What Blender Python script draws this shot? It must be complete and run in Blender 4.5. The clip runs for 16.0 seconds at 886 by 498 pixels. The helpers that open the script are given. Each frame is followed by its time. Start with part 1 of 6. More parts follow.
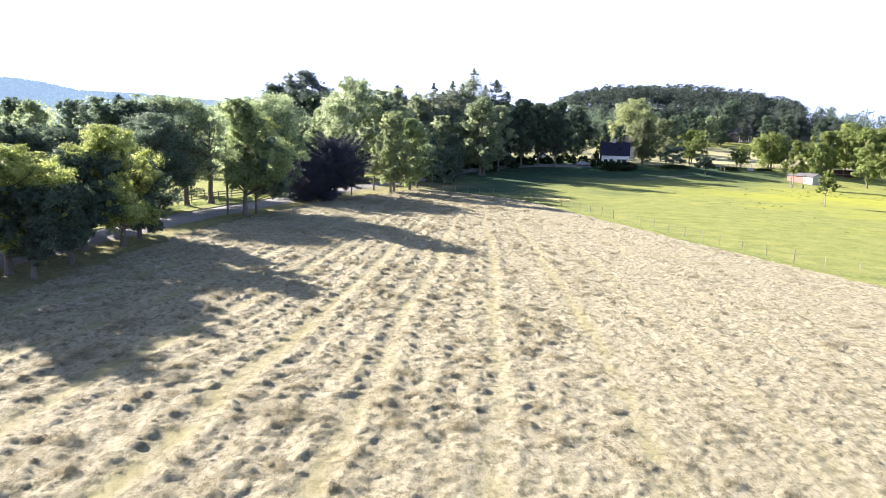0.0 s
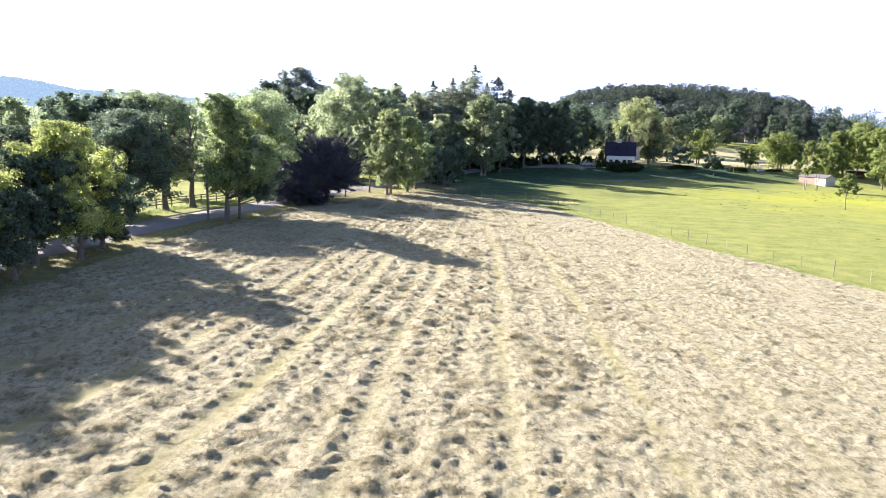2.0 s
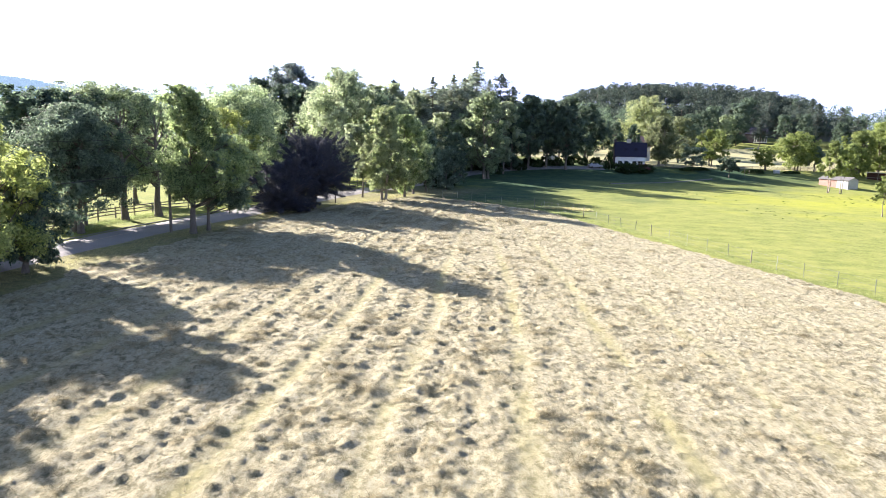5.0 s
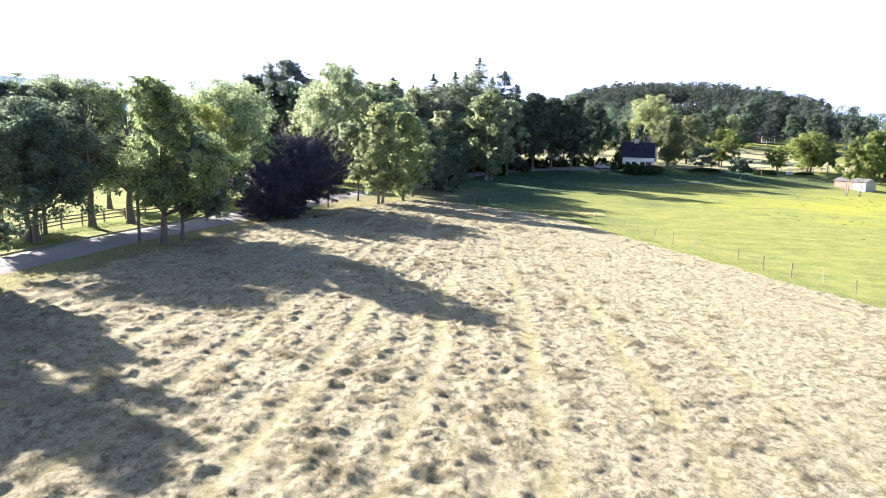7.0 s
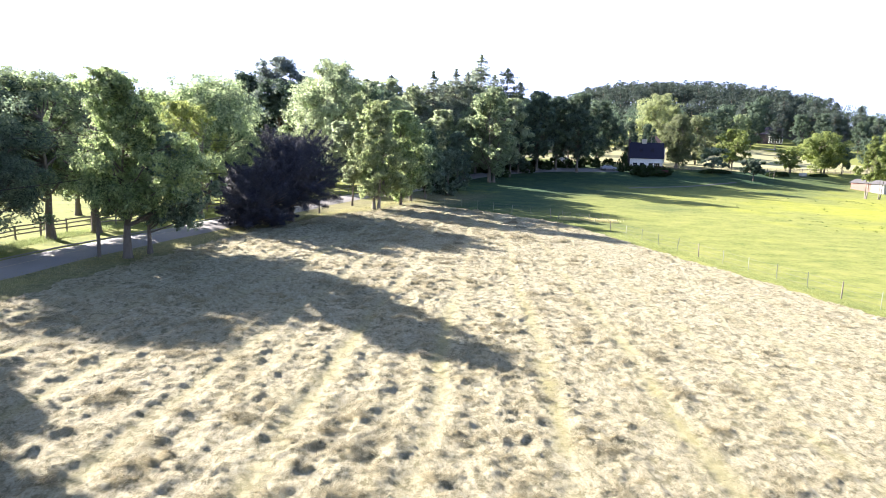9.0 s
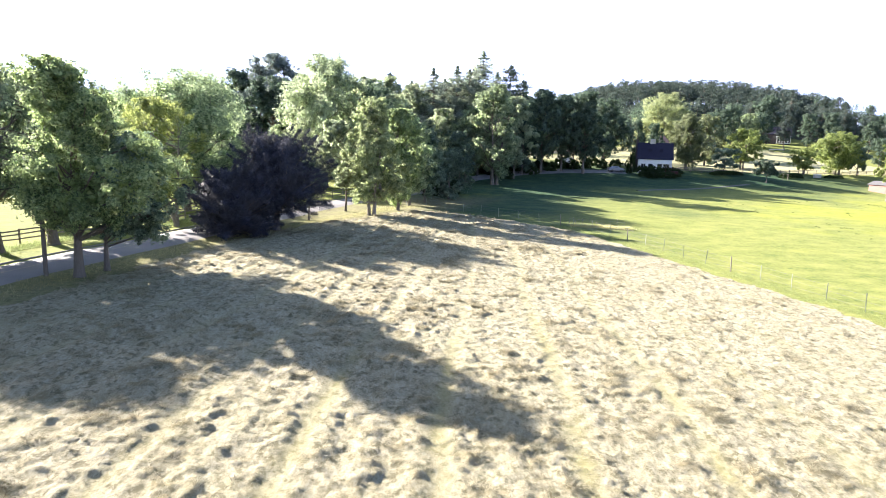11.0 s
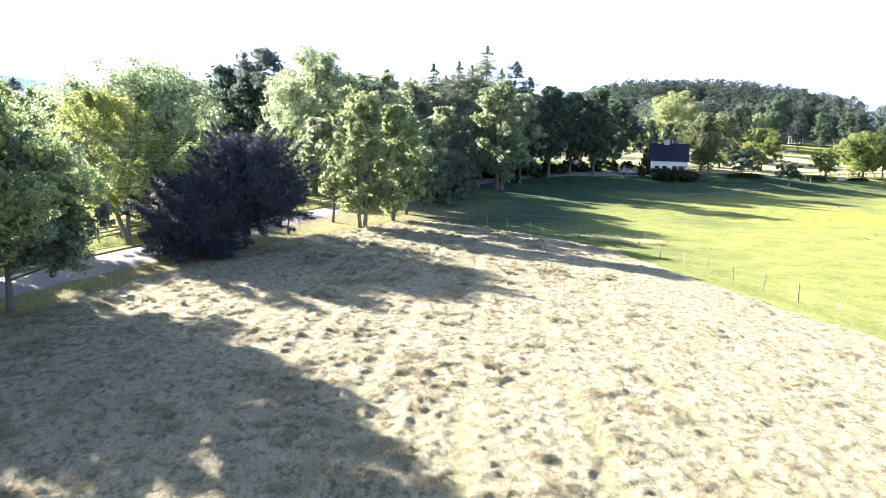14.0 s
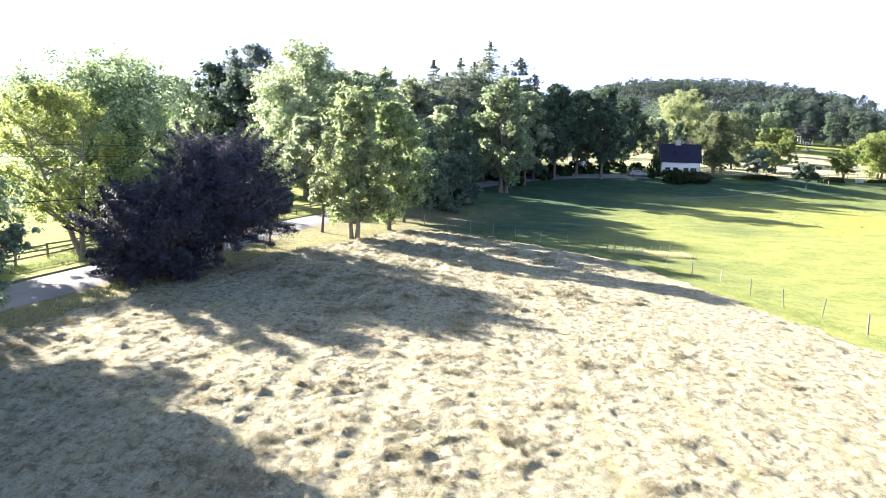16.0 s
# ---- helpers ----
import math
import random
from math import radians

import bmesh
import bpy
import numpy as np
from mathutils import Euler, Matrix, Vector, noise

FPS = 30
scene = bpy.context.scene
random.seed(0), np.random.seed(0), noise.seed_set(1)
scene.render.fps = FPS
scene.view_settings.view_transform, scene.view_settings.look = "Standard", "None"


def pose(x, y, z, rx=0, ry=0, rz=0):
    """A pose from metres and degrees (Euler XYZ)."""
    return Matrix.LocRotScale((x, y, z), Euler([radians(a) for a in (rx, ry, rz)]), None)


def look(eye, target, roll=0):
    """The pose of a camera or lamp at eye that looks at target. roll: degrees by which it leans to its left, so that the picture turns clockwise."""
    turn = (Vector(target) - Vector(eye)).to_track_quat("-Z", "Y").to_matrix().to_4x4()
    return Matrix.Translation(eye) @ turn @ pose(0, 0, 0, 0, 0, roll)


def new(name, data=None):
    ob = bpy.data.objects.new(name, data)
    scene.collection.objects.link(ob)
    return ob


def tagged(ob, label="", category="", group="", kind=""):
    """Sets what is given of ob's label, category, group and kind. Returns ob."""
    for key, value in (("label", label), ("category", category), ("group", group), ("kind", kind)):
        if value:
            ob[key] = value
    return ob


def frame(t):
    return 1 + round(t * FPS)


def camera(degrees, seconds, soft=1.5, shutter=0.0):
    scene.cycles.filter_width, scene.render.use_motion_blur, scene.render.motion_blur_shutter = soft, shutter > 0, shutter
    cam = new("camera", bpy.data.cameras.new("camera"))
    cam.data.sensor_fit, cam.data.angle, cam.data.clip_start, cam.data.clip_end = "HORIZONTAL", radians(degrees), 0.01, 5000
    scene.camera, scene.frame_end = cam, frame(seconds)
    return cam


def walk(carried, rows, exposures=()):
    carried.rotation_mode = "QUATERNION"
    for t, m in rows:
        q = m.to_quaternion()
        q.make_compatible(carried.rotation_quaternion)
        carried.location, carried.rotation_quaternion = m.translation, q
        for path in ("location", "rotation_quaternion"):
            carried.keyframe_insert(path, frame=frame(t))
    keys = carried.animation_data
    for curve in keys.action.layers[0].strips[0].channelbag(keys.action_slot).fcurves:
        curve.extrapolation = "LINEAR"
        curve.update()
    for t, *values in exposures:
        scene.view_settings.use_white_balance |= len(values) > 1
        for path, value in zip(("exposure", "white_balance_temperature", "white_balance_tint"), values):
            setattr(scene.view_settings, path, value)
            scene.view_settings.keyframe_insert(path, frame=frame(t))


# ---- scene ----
cam = camera(70.0, 16.0, soft=0.8)
EXPOSURE, SUN, SKY = 2.27, 5.0, 0.054
EYE = 11.60
ROWS = [
    (0.0, 0.0, 0.0, 0.0, -0.534, -9.744, -1.5),
    (0.5, 0.015, 1.654, -0.022, -0.541, -9.75, -1.527),
    (1.0, 0.045, 3.355, -0.046, -0.553, -9.75, -1.553),
    (1.5, 0.071, 5.093, -0.082, -0.547, -9.75, -1.545),
    (2.0, 0.091, 6.838, -0.103, -0.541, -9.75, -1.557),
    (2.5, 0.101, 8.598, -0.116, -0.547, -9.75, -1.555),
    (3.0, 0.114, 10.355, -0.118, -0.554, -9.744, -1.582),
    (3.5, 0.113, 12.116, -0.113, -0.56, -9.744, -1.59),
    (4.0, 0.112, 13.894, -0.126, -0.56, -9.731, -1.59),
    (6.5, 0.117, 22.779, -0.202, -0.504, -9.731, -1.636),
    (7.0, 0.112, 24.536, -0.222, -0.492, -9.719, -1.639),
    (7.5, 0.108, 26.284, -0.213, -0.479, -9.719, -1.643),
    (8.0, 0.103, 28.041, -0.212, -0.486, -9.719, -1.651),
    (8.5, 0.109, 29.823, -0.203, -0.473, -9.719, -1.655),
    (9.0, 0.105, 31.589, -0.175, -0.467, -9.725, -1.676),
    (11.5, 0.102, 40.494, -0.123, -0.436, -9.731, -1.685),
    (12.0, 0.083, 42.286, -0.106, -0.436, -9.718, -1.675),
    (12.5, 0.09, 44.048, -0.087, -0.435, -9.718, -1.656),
    (13.0, 0.082, 45.824, -0.074, -0.435, -9.7, -1.626),
    (13.5, 0.078, 47.627, -0.076, -0.435, -9.7, -1.646),
    (14.0, 0.07, 49.441, -0.077, -0.423, -9.688, -1.659),
    (14.5, 0.063, 51.248, -0.072, -0.417, -9.688, -1.642),
    (15.0, 0.046, 53.109, -0.058, -0.41, -9.675, -1.624),
    (15.5, 0.012, 55.02, -0.037, -0.416, -9.676, -1.612),
    (16.0, -0.0, 57.0, -0.0, -0.422, -9.663, -1.601),
]
walk(cam, [(t, pose(x, y, EYE + z, 90 + pitch, roll, yaw)) for t, x, y, z, yaw, pitch, roll in ROWS], [(0.0, EXPOSURE - 0.13, 6400, 18), (9.0, EXPOSURE + 0.12, 6400, 16), (16.0, EXPOSURE + 0.42, 6400, 15)])

# ---- light ----
SUN_ELEV, SUN_AZ = 24.0, 304.5      # degrees; azimuth clockwise from +y
world = bpy.data.worlds.new("sky")
scene.world = world
world.use_nodes = True
wn, wl = world.node_tree.nodes, world.node_tree.links
sky = wn.new("ShaderNodeTexSky")
sky.sky_type, sky.sun_disc = "NISHITA", False
sky.sun_elevation, sky.sun_rotation = radians(SUN_ELEV), radians(SUN_AZ)
sky.air_density, sky.dust_density, sky.ozone_density = 1.0, 1.2, 1.5
# bright summer haze low in the sky, clear blue above
where = wn.new("ShaderNodeTexCoord")
split = wn.new("ShaderNodeSeparateXYZ")
wl.new(where.outputs["Generated"], split.inputs[0])
low = wn.new("ShaderNodeMapRange")
low.interpolation_type = "SMOOTHSTEP"
for key, value in (("From Min", 0.12), ("From Max", 0.4), ("To Min", 0.92), ("To Max", 0.0)):
    low.inputs[key].default_value = value
wl.new(split.outputs["Z"], low.inputs["Value"])
clear = wn.new("ShaderNodeVectorMath")
clear.operation = "SCALE"
clear.inputs["Scale"].default_value = SKY
wl.new(sky.outputs[0], clear.inputs[0])
hazy = wn.new("ShaderNodeMix")
hazy.data_type = "RGBA"
# the haze is brighter on the sun's side
side = wn.new("ShaderNodeVectorMath")
side.operation = "DOT_PRODUCT"
side.inputs[1].default_value = (math.sin(radians(SUN_AZ)), math.cos(radians(SUN_AZ)), 0)
wl.new(where.outputs["Generated"], side.inputs[0])
glow = wn.new("ShaderNodeMapRange")
for key, value in (("From Min", -1.0), ("From Max", 1.0), ("To Min", 0.52), ("To Max", 1.45)):
    glow.inputs[key].default_value = value
wl.new(side.outputs["Value"], glow.inputs["Value"])
tone = wn.new("ShaderNodeVectorMath")
tone.operation = "SCALE"
tone.inputs[0].default_value = (0.295, 0.36, 0.585)
wl.new(glow.outputs[0], tone.inputs["Scale"])
wl.new(tone.outputs[0], hazy.inputs[7])
wl.new(low.outputs[0], hazy.inputs[0])
wl.new(clear.outputs[0], hazy.inputs[6])
wl.new(hazy.outputs[2], wn["Background"].inputs[0])
wn["Background"].inputs[1].default_value = 1.0
lamp = bpy.data.lights.new("sun", "SUN")
lamp.energy, lamp.angle, lamp.color = SUN, radians(0.6), (1.0, 0.93, 0.82)
sun = new("sun", lamp)
az, el = radians(SUN_AZ), radians(SUN_ELEV)
SUN_DIR = Vector((math.sin(az) * math.cos(el), math.cos(az) * math.cos(el), math.sin(el)))
sun.matrix_world = look(SUN_DIR * 200, (0, 0, 0))


# ---- land ----
def sm(a, b, v):
    t = np.clip((np.asarray(v, float) - a) / (b - a), 0, 1)
    return t * t * (3 - 2 * t)


def terrain(x, y):
    """Height of the land, for numbers or arrays."""
    x, y = np.asarray(x, float), np.asarray(y, float)
    z = -0.1 - 0.0173 * np.clip(x, -120, 170) + 0.0121 * np.clip(y, -80, 260)
    z = z + 0.5 * sm(150, 185, y) * sm(-5, 10, x)
    z = z + 4.2 * sm(188, 238, y + 0.15 * np.maximum(0, 60 - x) - 0.06 * np.maximum(0, x - 90)) * sm(-60, 30, x)
    z = z + 11.0 * sm(250, 390, y) * sm(20, 120, x)
    z = z + 22.0 * sm(385, 470, y + 0.1 * (x - 150)) * sm(-40, 130, x) * (1 - 0.75 * sm(190, 330, x))
    return z


def vnoise(x, y, scale, seed=0):
    """Smooth value noise, 0 to 1, on arrays."""
    x, y = np.asarray(x, float) / scale, np.asarray(y, float) / scale
    xi, yi = np.floor(x).astype(np.int64), np.floor(y).astype(np.int64)
    fx, fy = x - xi, y - yi
    fx, fy = fx * fx * (3 - 2 * fx), fy * fy * (3 - 2 * fy)

    def lattice(a, b):
        n = (a * 374761393 + b * 668265263 + seed * 974634777) & 0x7FFFFFFF
        n = ((n ^ (n >> 13)) * 1274126177) & 0x7FFFFFFF
        return ((n ^ (n >> 16)) & 0xFFFF) / 65535.0
    a, b = lattice(xi, yi), lattice(xi + 1, yi)
    c, d = lattice(xi, yi + 1), lattice(xi + 1, yi + 1)
    return (a * (1 - fx) + b * fx) * (1 - fy) + (c * (1 - fx) + d * fx) * fy


def inside(x, y, poly):
    """Even-odd test of arrays of points against a polygon."""
    hit = np.zeros(np.shape(x), bool)
    for (x0, y0), (x1, y1) in zip(poly, poly[1:] + poly[:1]):
        cross = ((y0 > y) != (y1 > y)) & (x < (x1 - x0) * (y - y0) / (y1 - y0 + 1e-12) + x0)
        hit ^= cross
    return hit


def densify(line, step):
    """Points along a smooth curve through the given plan points."""
    pts = [Vector((*p, 0)) for p in line]
    out = []
    for k in range(len(pts) - 1):
        p0, p1, p2, p3 = pts[max(k - 1, 0)], pts[k], pts[k + 1], pts[min(k + 2, len(pts) - 1)]
        n = max(1, int((p2 - p1).length / step))
        for j in range(n):
            t = j / n
            out.append(0.5 * (2 * p1 + (p2 - p0) * t + (2 * p0 - 5 * p1 + 4 * p2 - p3) * t * t + (3 * p1 - p0 - 3 * p2 + p3) * t ** 3))
    out.append(pts[-1])
    return [(p.x, p.y) for p in out]


# ---- materials ----
def material(name, rough=0.9):
    m = bpy.data.materials.new(name)
    m.use_nodes = True
    b = m.node_tree.nodes["Principled BSDF"]
    b.inputs["Roughness"].default_value = rough
    return m, m.node_tree.nodes, m.node_tree.links, b


def noise_node(nodes, links, scale, detail=4.0, rough=0.6, stretch=None):
    geo = nodes.new("ShaderNodeNewGeometry")
    tex = nodes.new("ShaderNodeTexNoise")
    tex.inputs["Scale"].default_value, tex.inputs["Detail"].default_value, tex.inputs["Roughness"].default_value = scale, detail, rough
    out = geo.outputs["Position"]
    if stretch:
        mp = nodes.new("ShaderNodeMapping")
        mp.inputs["Scale"].default_value = stretch[:3]
        if len(stretch) > 3:
            mp.inputs["Rotation"].default_value = (0, 0, radians(stretch[3]))
        links.new(out, mp.inputs["Vector"])
        out = mp.outputs[0]
    links.new(out, tex.inputs["Vector"])
    return tex.outputs["Fac"]


def ramp(nodes, links, fac, stops):
    r = nodes.new("ShaderNodeValToRGB")
    e = r.color_ramp.elements
    while len(e) < len(stops):
        e.new(0.5)
    for el_, (p, c) in zip(e, stops):
        el_.position, el_.color = p, (*c, 1)
    links.new(fac, r.inputs[0])
    return r.outputs[0]


def blend(nodes, links, fac, a, b, mode="MIX"):
    m = nodes.new("ShaderNodeMix")
    m.data_type, m.blend_type = "RGBA", mode
    for v, sock in ((fac, m.inputs[0]), (a, m.inputs[6]), (b, m.inputs[7])):
        if isinstance(v, (int, float)):
            sock.default_value = v
        elif isinstance(v, tuple):
            sock.default_value = (*v, 1)
        else:
            links.new(v, sock)
    return m.outputs[2]


def bump(nodes, links, bsdf, height, strength, distance):
    b = nodes.new("ShaderNodeBump")
    b.inputs["Strength"].default_value, b.inputs["Distance"].default_value = strength, distance
    links.new(height, b.inputs["Height"])
    links.new(b.outputs[0], bsdf.inputs["Normal"])


def two_scale(name, dark, light, big, small, rough=0.9, bump_by=0.4, depth=0.02, tint=None, stretch=None, spec=0.3):
    """A surface that varies in broad patches and in fine grain."""
    m, n, l, b = material(name, rough)
    f1, f2 = noise_node(n, l, big, 5, 0.6, stretch), noise_node(n, l, small, 6, 0.7, stretch)
    c = ramp(n, l, f2, [(0.28, dark), (0.72, light)])
    t = tint or tuple(v * 0.7 for v in light)
    c = blend(n, l, ramp(n, l, f1, [(0.35, (0, 0, 0)), (0.68, (0.75, 0.75, 0.75))]), c, t)
    l.new(c, b.inputs["Base Color"])
    b.inputs["Specular IOR Level"].default_value = spec
    bump(n, l, b, f2, bump_by, depth)
    return m


def leaf_material(name, dark, light, through_light=0.45, tint=None):
    """Leaves: each clump with a shade of its own, and light passing through."""
    m, n, l, b = material(name, 0.7)
    geo = n.new("ShaderNodeNewGeometry")
    info = n.new("ShaderNodeObjectInfo")
    c = ramp(n, l, geo.outputs["Random Per Island"], [(0.0, dark), (0.55, tuple((a + d) / 2 for a, d in zip(dark, light))), (1.0, light)])
    big = noise_node(n, l, 0.35, 3)
    c = blend(n, l, ramp(n, l, big, [(0.4, (0, 0, 0)), (0.7, (0.6, 0.6, 0.6))]), c, tint or light)
    hue = n.new("ShaderNodeHueSaturation")
    add = n.new("ShaderNodeMath")
    add.operation, add.inputs[1].default_value, add.inputs[2].default_value = "MULTIPLY_ADD", 0.28, 0.86
    l.new(info.outputs["Random"], add.inputs[0])
    l.new(add.outputs[0], hue.inputs["Value"])
    l.new(c, hue.inputs["Color"])
    l.new(hue.outputs[0], b.inputs["Base Color"])
    b.inputs["Specular IOR Level"].default_value = 0.15
    tr = n.new("ShaderNodeBsdfTranslucent")
    warm = blend(n, l, 1.0, hue.outputs[0], (1.6, 1.65, 1.4), "MULTIPLY")
    l.new(warm, tr.inputs["Color"])
    mix = n.new("ShaderNodeMixShader")
    mix.inputs[0].default_value = through_light
    l.new(b.outputs[0], mix.inputs[1])
    l.new(tr.outputs[0], mix.inputs[2])
    l.new(mix.outputs[0], n["Material Output"].inputs[0])
    return m


def plain(name, colour, rough=0.7, metal=0.0, grain=6.0, vary=0.18):
    m, n, l, b = material(name, rough)
    f = noise_node(n, l, grain, 5)
    l.new(ramp(n, l, f, [(0.25, tuple(v * (1 - vary) for v in colour)), (0.75, tuple(min(1, v * (1 + vary)) for v in colour))]), b.inputs["Base Color"])
    b.inputs["Metallic"].default_value = metal
    bump(n, l, b, f, 0.15, 0.01)
    return m


def glass_dark(name):
    m, n, l, b = material(name, 0.06)
    b.inputs["Base Color"].default_value = (0.02, 0.025, 0.03, 1)
    b.inputs["Specular IOR Level"].default_value = 0.35
    return m


M = {}
M["bark"] = two_scale("bark", (0.075, 0.063, 0.05), (0.24, 0.205, 0.17), 0.8, 9.0, stretch=(1, 1, 0.25), bump_by=0.8, depth=0.05)
M["pale_bark"] = two_scale("pale_bark", (0.12, 0.1, 0.08), (0.36, 0.32, 0.27), 0.8, 9.0, stretch=(1, 1, 0.3), bump_by=0.6, depth=0.03)
M["leaf_maple"] = leaf_material("maple_leaves", (0.055, 0.088, 0.052), (0.39, 0.45, 0.3), 0.56)
M["leaf_bright"] = leaf_material("bright_leaves", (0.095, 0.132, 0.07), (0.46, 0.505, 0.31), 0.58)
M["leaf_sunny"] = leaf_material("sunny_maple_leaves", (0.052, 0.086, 0.043), (0.39, 0.46, 0.25), 0.56)
M["leaf_yellow"] = leaf_material("yellow_green_leaves", (0.095, 0.128, 0.05), (0.42, 0.455, 0.185), 0.5)
M["leaf_dark"] = leaf_material("dark_leaves", (0.03, 0.052, 0.043), (0.232, 0.296, 0.23), 0.52)
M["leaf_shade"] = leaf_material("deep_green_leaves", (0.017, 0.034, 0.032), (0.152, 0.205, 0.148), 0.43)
M["leaf_grey"] = leaf_material("silvery_leaves", (0.1, 0.135, 0.095), (0.43, 0.468, 0.34), 0.58)
M["leaf_cedar"] = leaf_material("cedar_leaves", (0.014, 0.018, 0.038), (0.08, 0.084, 0.118), 0.2, (0.085, 0.082, 0.088))
M["leaf_pine"] = leaf_material("pine_needles", (0.011, 0.021, 0.026), (0.115, 0.15, 0.125), 0.28)
# pine needles lightened and blued, with distance haze put into the colour
M["leaf_hazed_pine"] = leaf_material("hazed_pine_needles", (0.065, 0.088, 0.1), (0.3, 0.35, 0.35), 0.42)
M["leaf_spruce"] = leaf_material("spruce_needles", (0.09, 0.11, 0.096), (0.363, 0.407, 0.341), 0.50)
M["leaf_willow"] = leaf_material("willow_leaves", (0.13, 0.155, 0.085), (0.385, 0.42, 0.235), 0.46)
M["leaf_birch"] = leaf_material("birch_leaves", (0.06, 0.076, 0.045), (0.235, 0.262, 0.15), 0.42)
M["leaf_lawn"] = leaf_material("lawn_tree_leaves", (0.042, 0.068, 0.028), (0.27, 0.315, 0.11), 0.44)
M["hedge"] = leaf_material("hedge_leaves", (0.01, 0.024, 0.009), (0.045, 0.07, 0.024), 0.2)
M["post_wood"] = two_scale("weathered_wood", (0.12, 0.1, 0.08), (0.33, 0.29, 0.24), 1.5, 14.0, stretch=(1, 1, 0.2))
M["pole_wood"] = two_scale("pole_wood", (0.1, 0.085, 0.07), (0.26, 0.22, 0.18), 1.0, 12.0, stretch=(1, 1, 0.15))
M["metal_post"] = plain("green_steel", (0.27, 0.29, 0.22), 0.6, 0.2)
M["wire"] = plain("wire_steel", (0.2, 0.2, 0.19), 0.5, 0.8)
M["cable"] = plain("black_cable", (0.03, 0.03, 0.03), 0.6)
M["white_paint"] = plain("white_clapboard", (0.78, 0.78, 0.76), 0.6, 0, 3.0, 0.06)
M["trim_paint"] = plain("white_trim", (0.8, 0.8, 0.78), 0.5, 0, 3.0, 0.05)
M["roof_dark"] = two_scale("dark_shingles", (0.011, 0.011, 0.026), (0.033, 0.032, 0.062), 0.6, 12.0)
M["brick"] = two_scale("old_brick", (0.4, 0.36, 0.32), (0.66, 0.62, 0.57), 1.2, 9.0)
M["door_dark"] = plain("dark_door_paint", (0.03, 0.04, 0.05), 0.4)
M["glass"] = glass_dark("window_glass")
M["red_wall"] = two_scale("faded_red_boards", (0.3, 0.15, 0.125), (0.44, 0.26, 0.22), 0.7, 8.0)
M["shed_white"] = plain("white_boards", (0.43, 0.43, 0.42), 0.7, 0, 2.0, 0.1)
M["shed_roof"] = two_scale("grey_felt_roof", (0.085, 0.082, 0.085), (0.17, 0.165, 0.17), 0.8, 10.0)
M["deck_wood"] = two_scale("red_brown_timber", (0.05, 0.022, 0.02), (0.13, 0.06, 0.052), 0.9, 9.0)
M["brown_house"] = two_scale("brown_shingle_wall", (0.05, 0.04, 0.05), (0.11, 0.09, 0.1), 0.7, 10.0)
M["stone"] = two_scale("field_stone", (0.12, 0.115, 0.1), (0.34, 0.32, 0.29), 1.2, 7.0, bump_by=0.8, depth=0.05)
M["car_silver"] = plain("silver_car_paint", (0.26, 0.28, 0.34), 0.3, 0.4, 1.0, 0.03)
M["car_white"] = plain("white_car_paint", (0.8, 0.8, 0.8), 0.25, 0.0, 1.0, 0.03)
M["tyre"] = plain("black_rubber", (0.02, 0.02, 0.02), 0.8)


# ---- meshes ----
def mesh_arrays(name, verts, faces, mats=(), smooth=False):
    """A mesh from arrays of vertices and of equal-sized faces."""
    verts, faces = np.asarray(verts, np.float32), np.asarray(faces, np.int32)
    me = bpy.data.meshes.new(name)
    k = faces.shape[1]
    me.vertices.add(len(verts))
    me.vertices.foreach_set("co", verts.ravel())
    me.loops.add(faces.size)
    me.loops.foreach_set("vertex_index", faces.ravel())
    me.polygons.add(len(faces))
    me.polygons.foreach_set("loop_start", np.arange(0, faces.size, k, dtype=np.int32))
    me.polygons.foreach_set("loop_total", np.full(len(faces), k, np.int32))
    me.polygons.foreach_set("use_smooth", np.full(len(faces), smooth))
    me.update(calc_edges=True)
    for m in mats:
        me.materials.append(m)
    return me


def part(name, bm, mat, parent=None, label="", smooth=False):
    """Link a bmesh as one mesh object under a thing."""
    me = bpy.data.meshes.new(name)
    bm.to_mesh(me)
    bm.free()
    me.materials.append(mat)
    if smooth:
        me.polygons.foreach_set("use_smooth", np.full(len(me.polygons), True))
    ob = new(name, me)
    ob.parent = parent
    if label:
        tagged(ob, label)
    return ob


def part_mesh(name, me, parent=None, label=""):
    ob = new(name, me)
    ob.parent = parent
    if label:
        tagged(ob, label)
    return ob


def box(bm, cx, cy, cz, sx, sy, sz, turn=0.0, bevel=0.0):
    """A box about a centre, in metres."""
    m = Matrix.Translation((cx, cy, cz)) @ Matrix.Rotation(turn, 4, "Z") @ Matrix.Diagonal((sx, sy, sz, 1))
    r = bmesh.ops.create_cube(bm, size=1, matrix=m)
    if bevel:
        edges = list({e for v in r["verts"] for e in v.link_edges})
        bmesh.ops.bevel(bm, geom=edges, offset=bevel, segments=1, affect="EDGES")
    return bm


def a_box(*args, **kw):
    return box(bmesh.new(), *args, **kw)


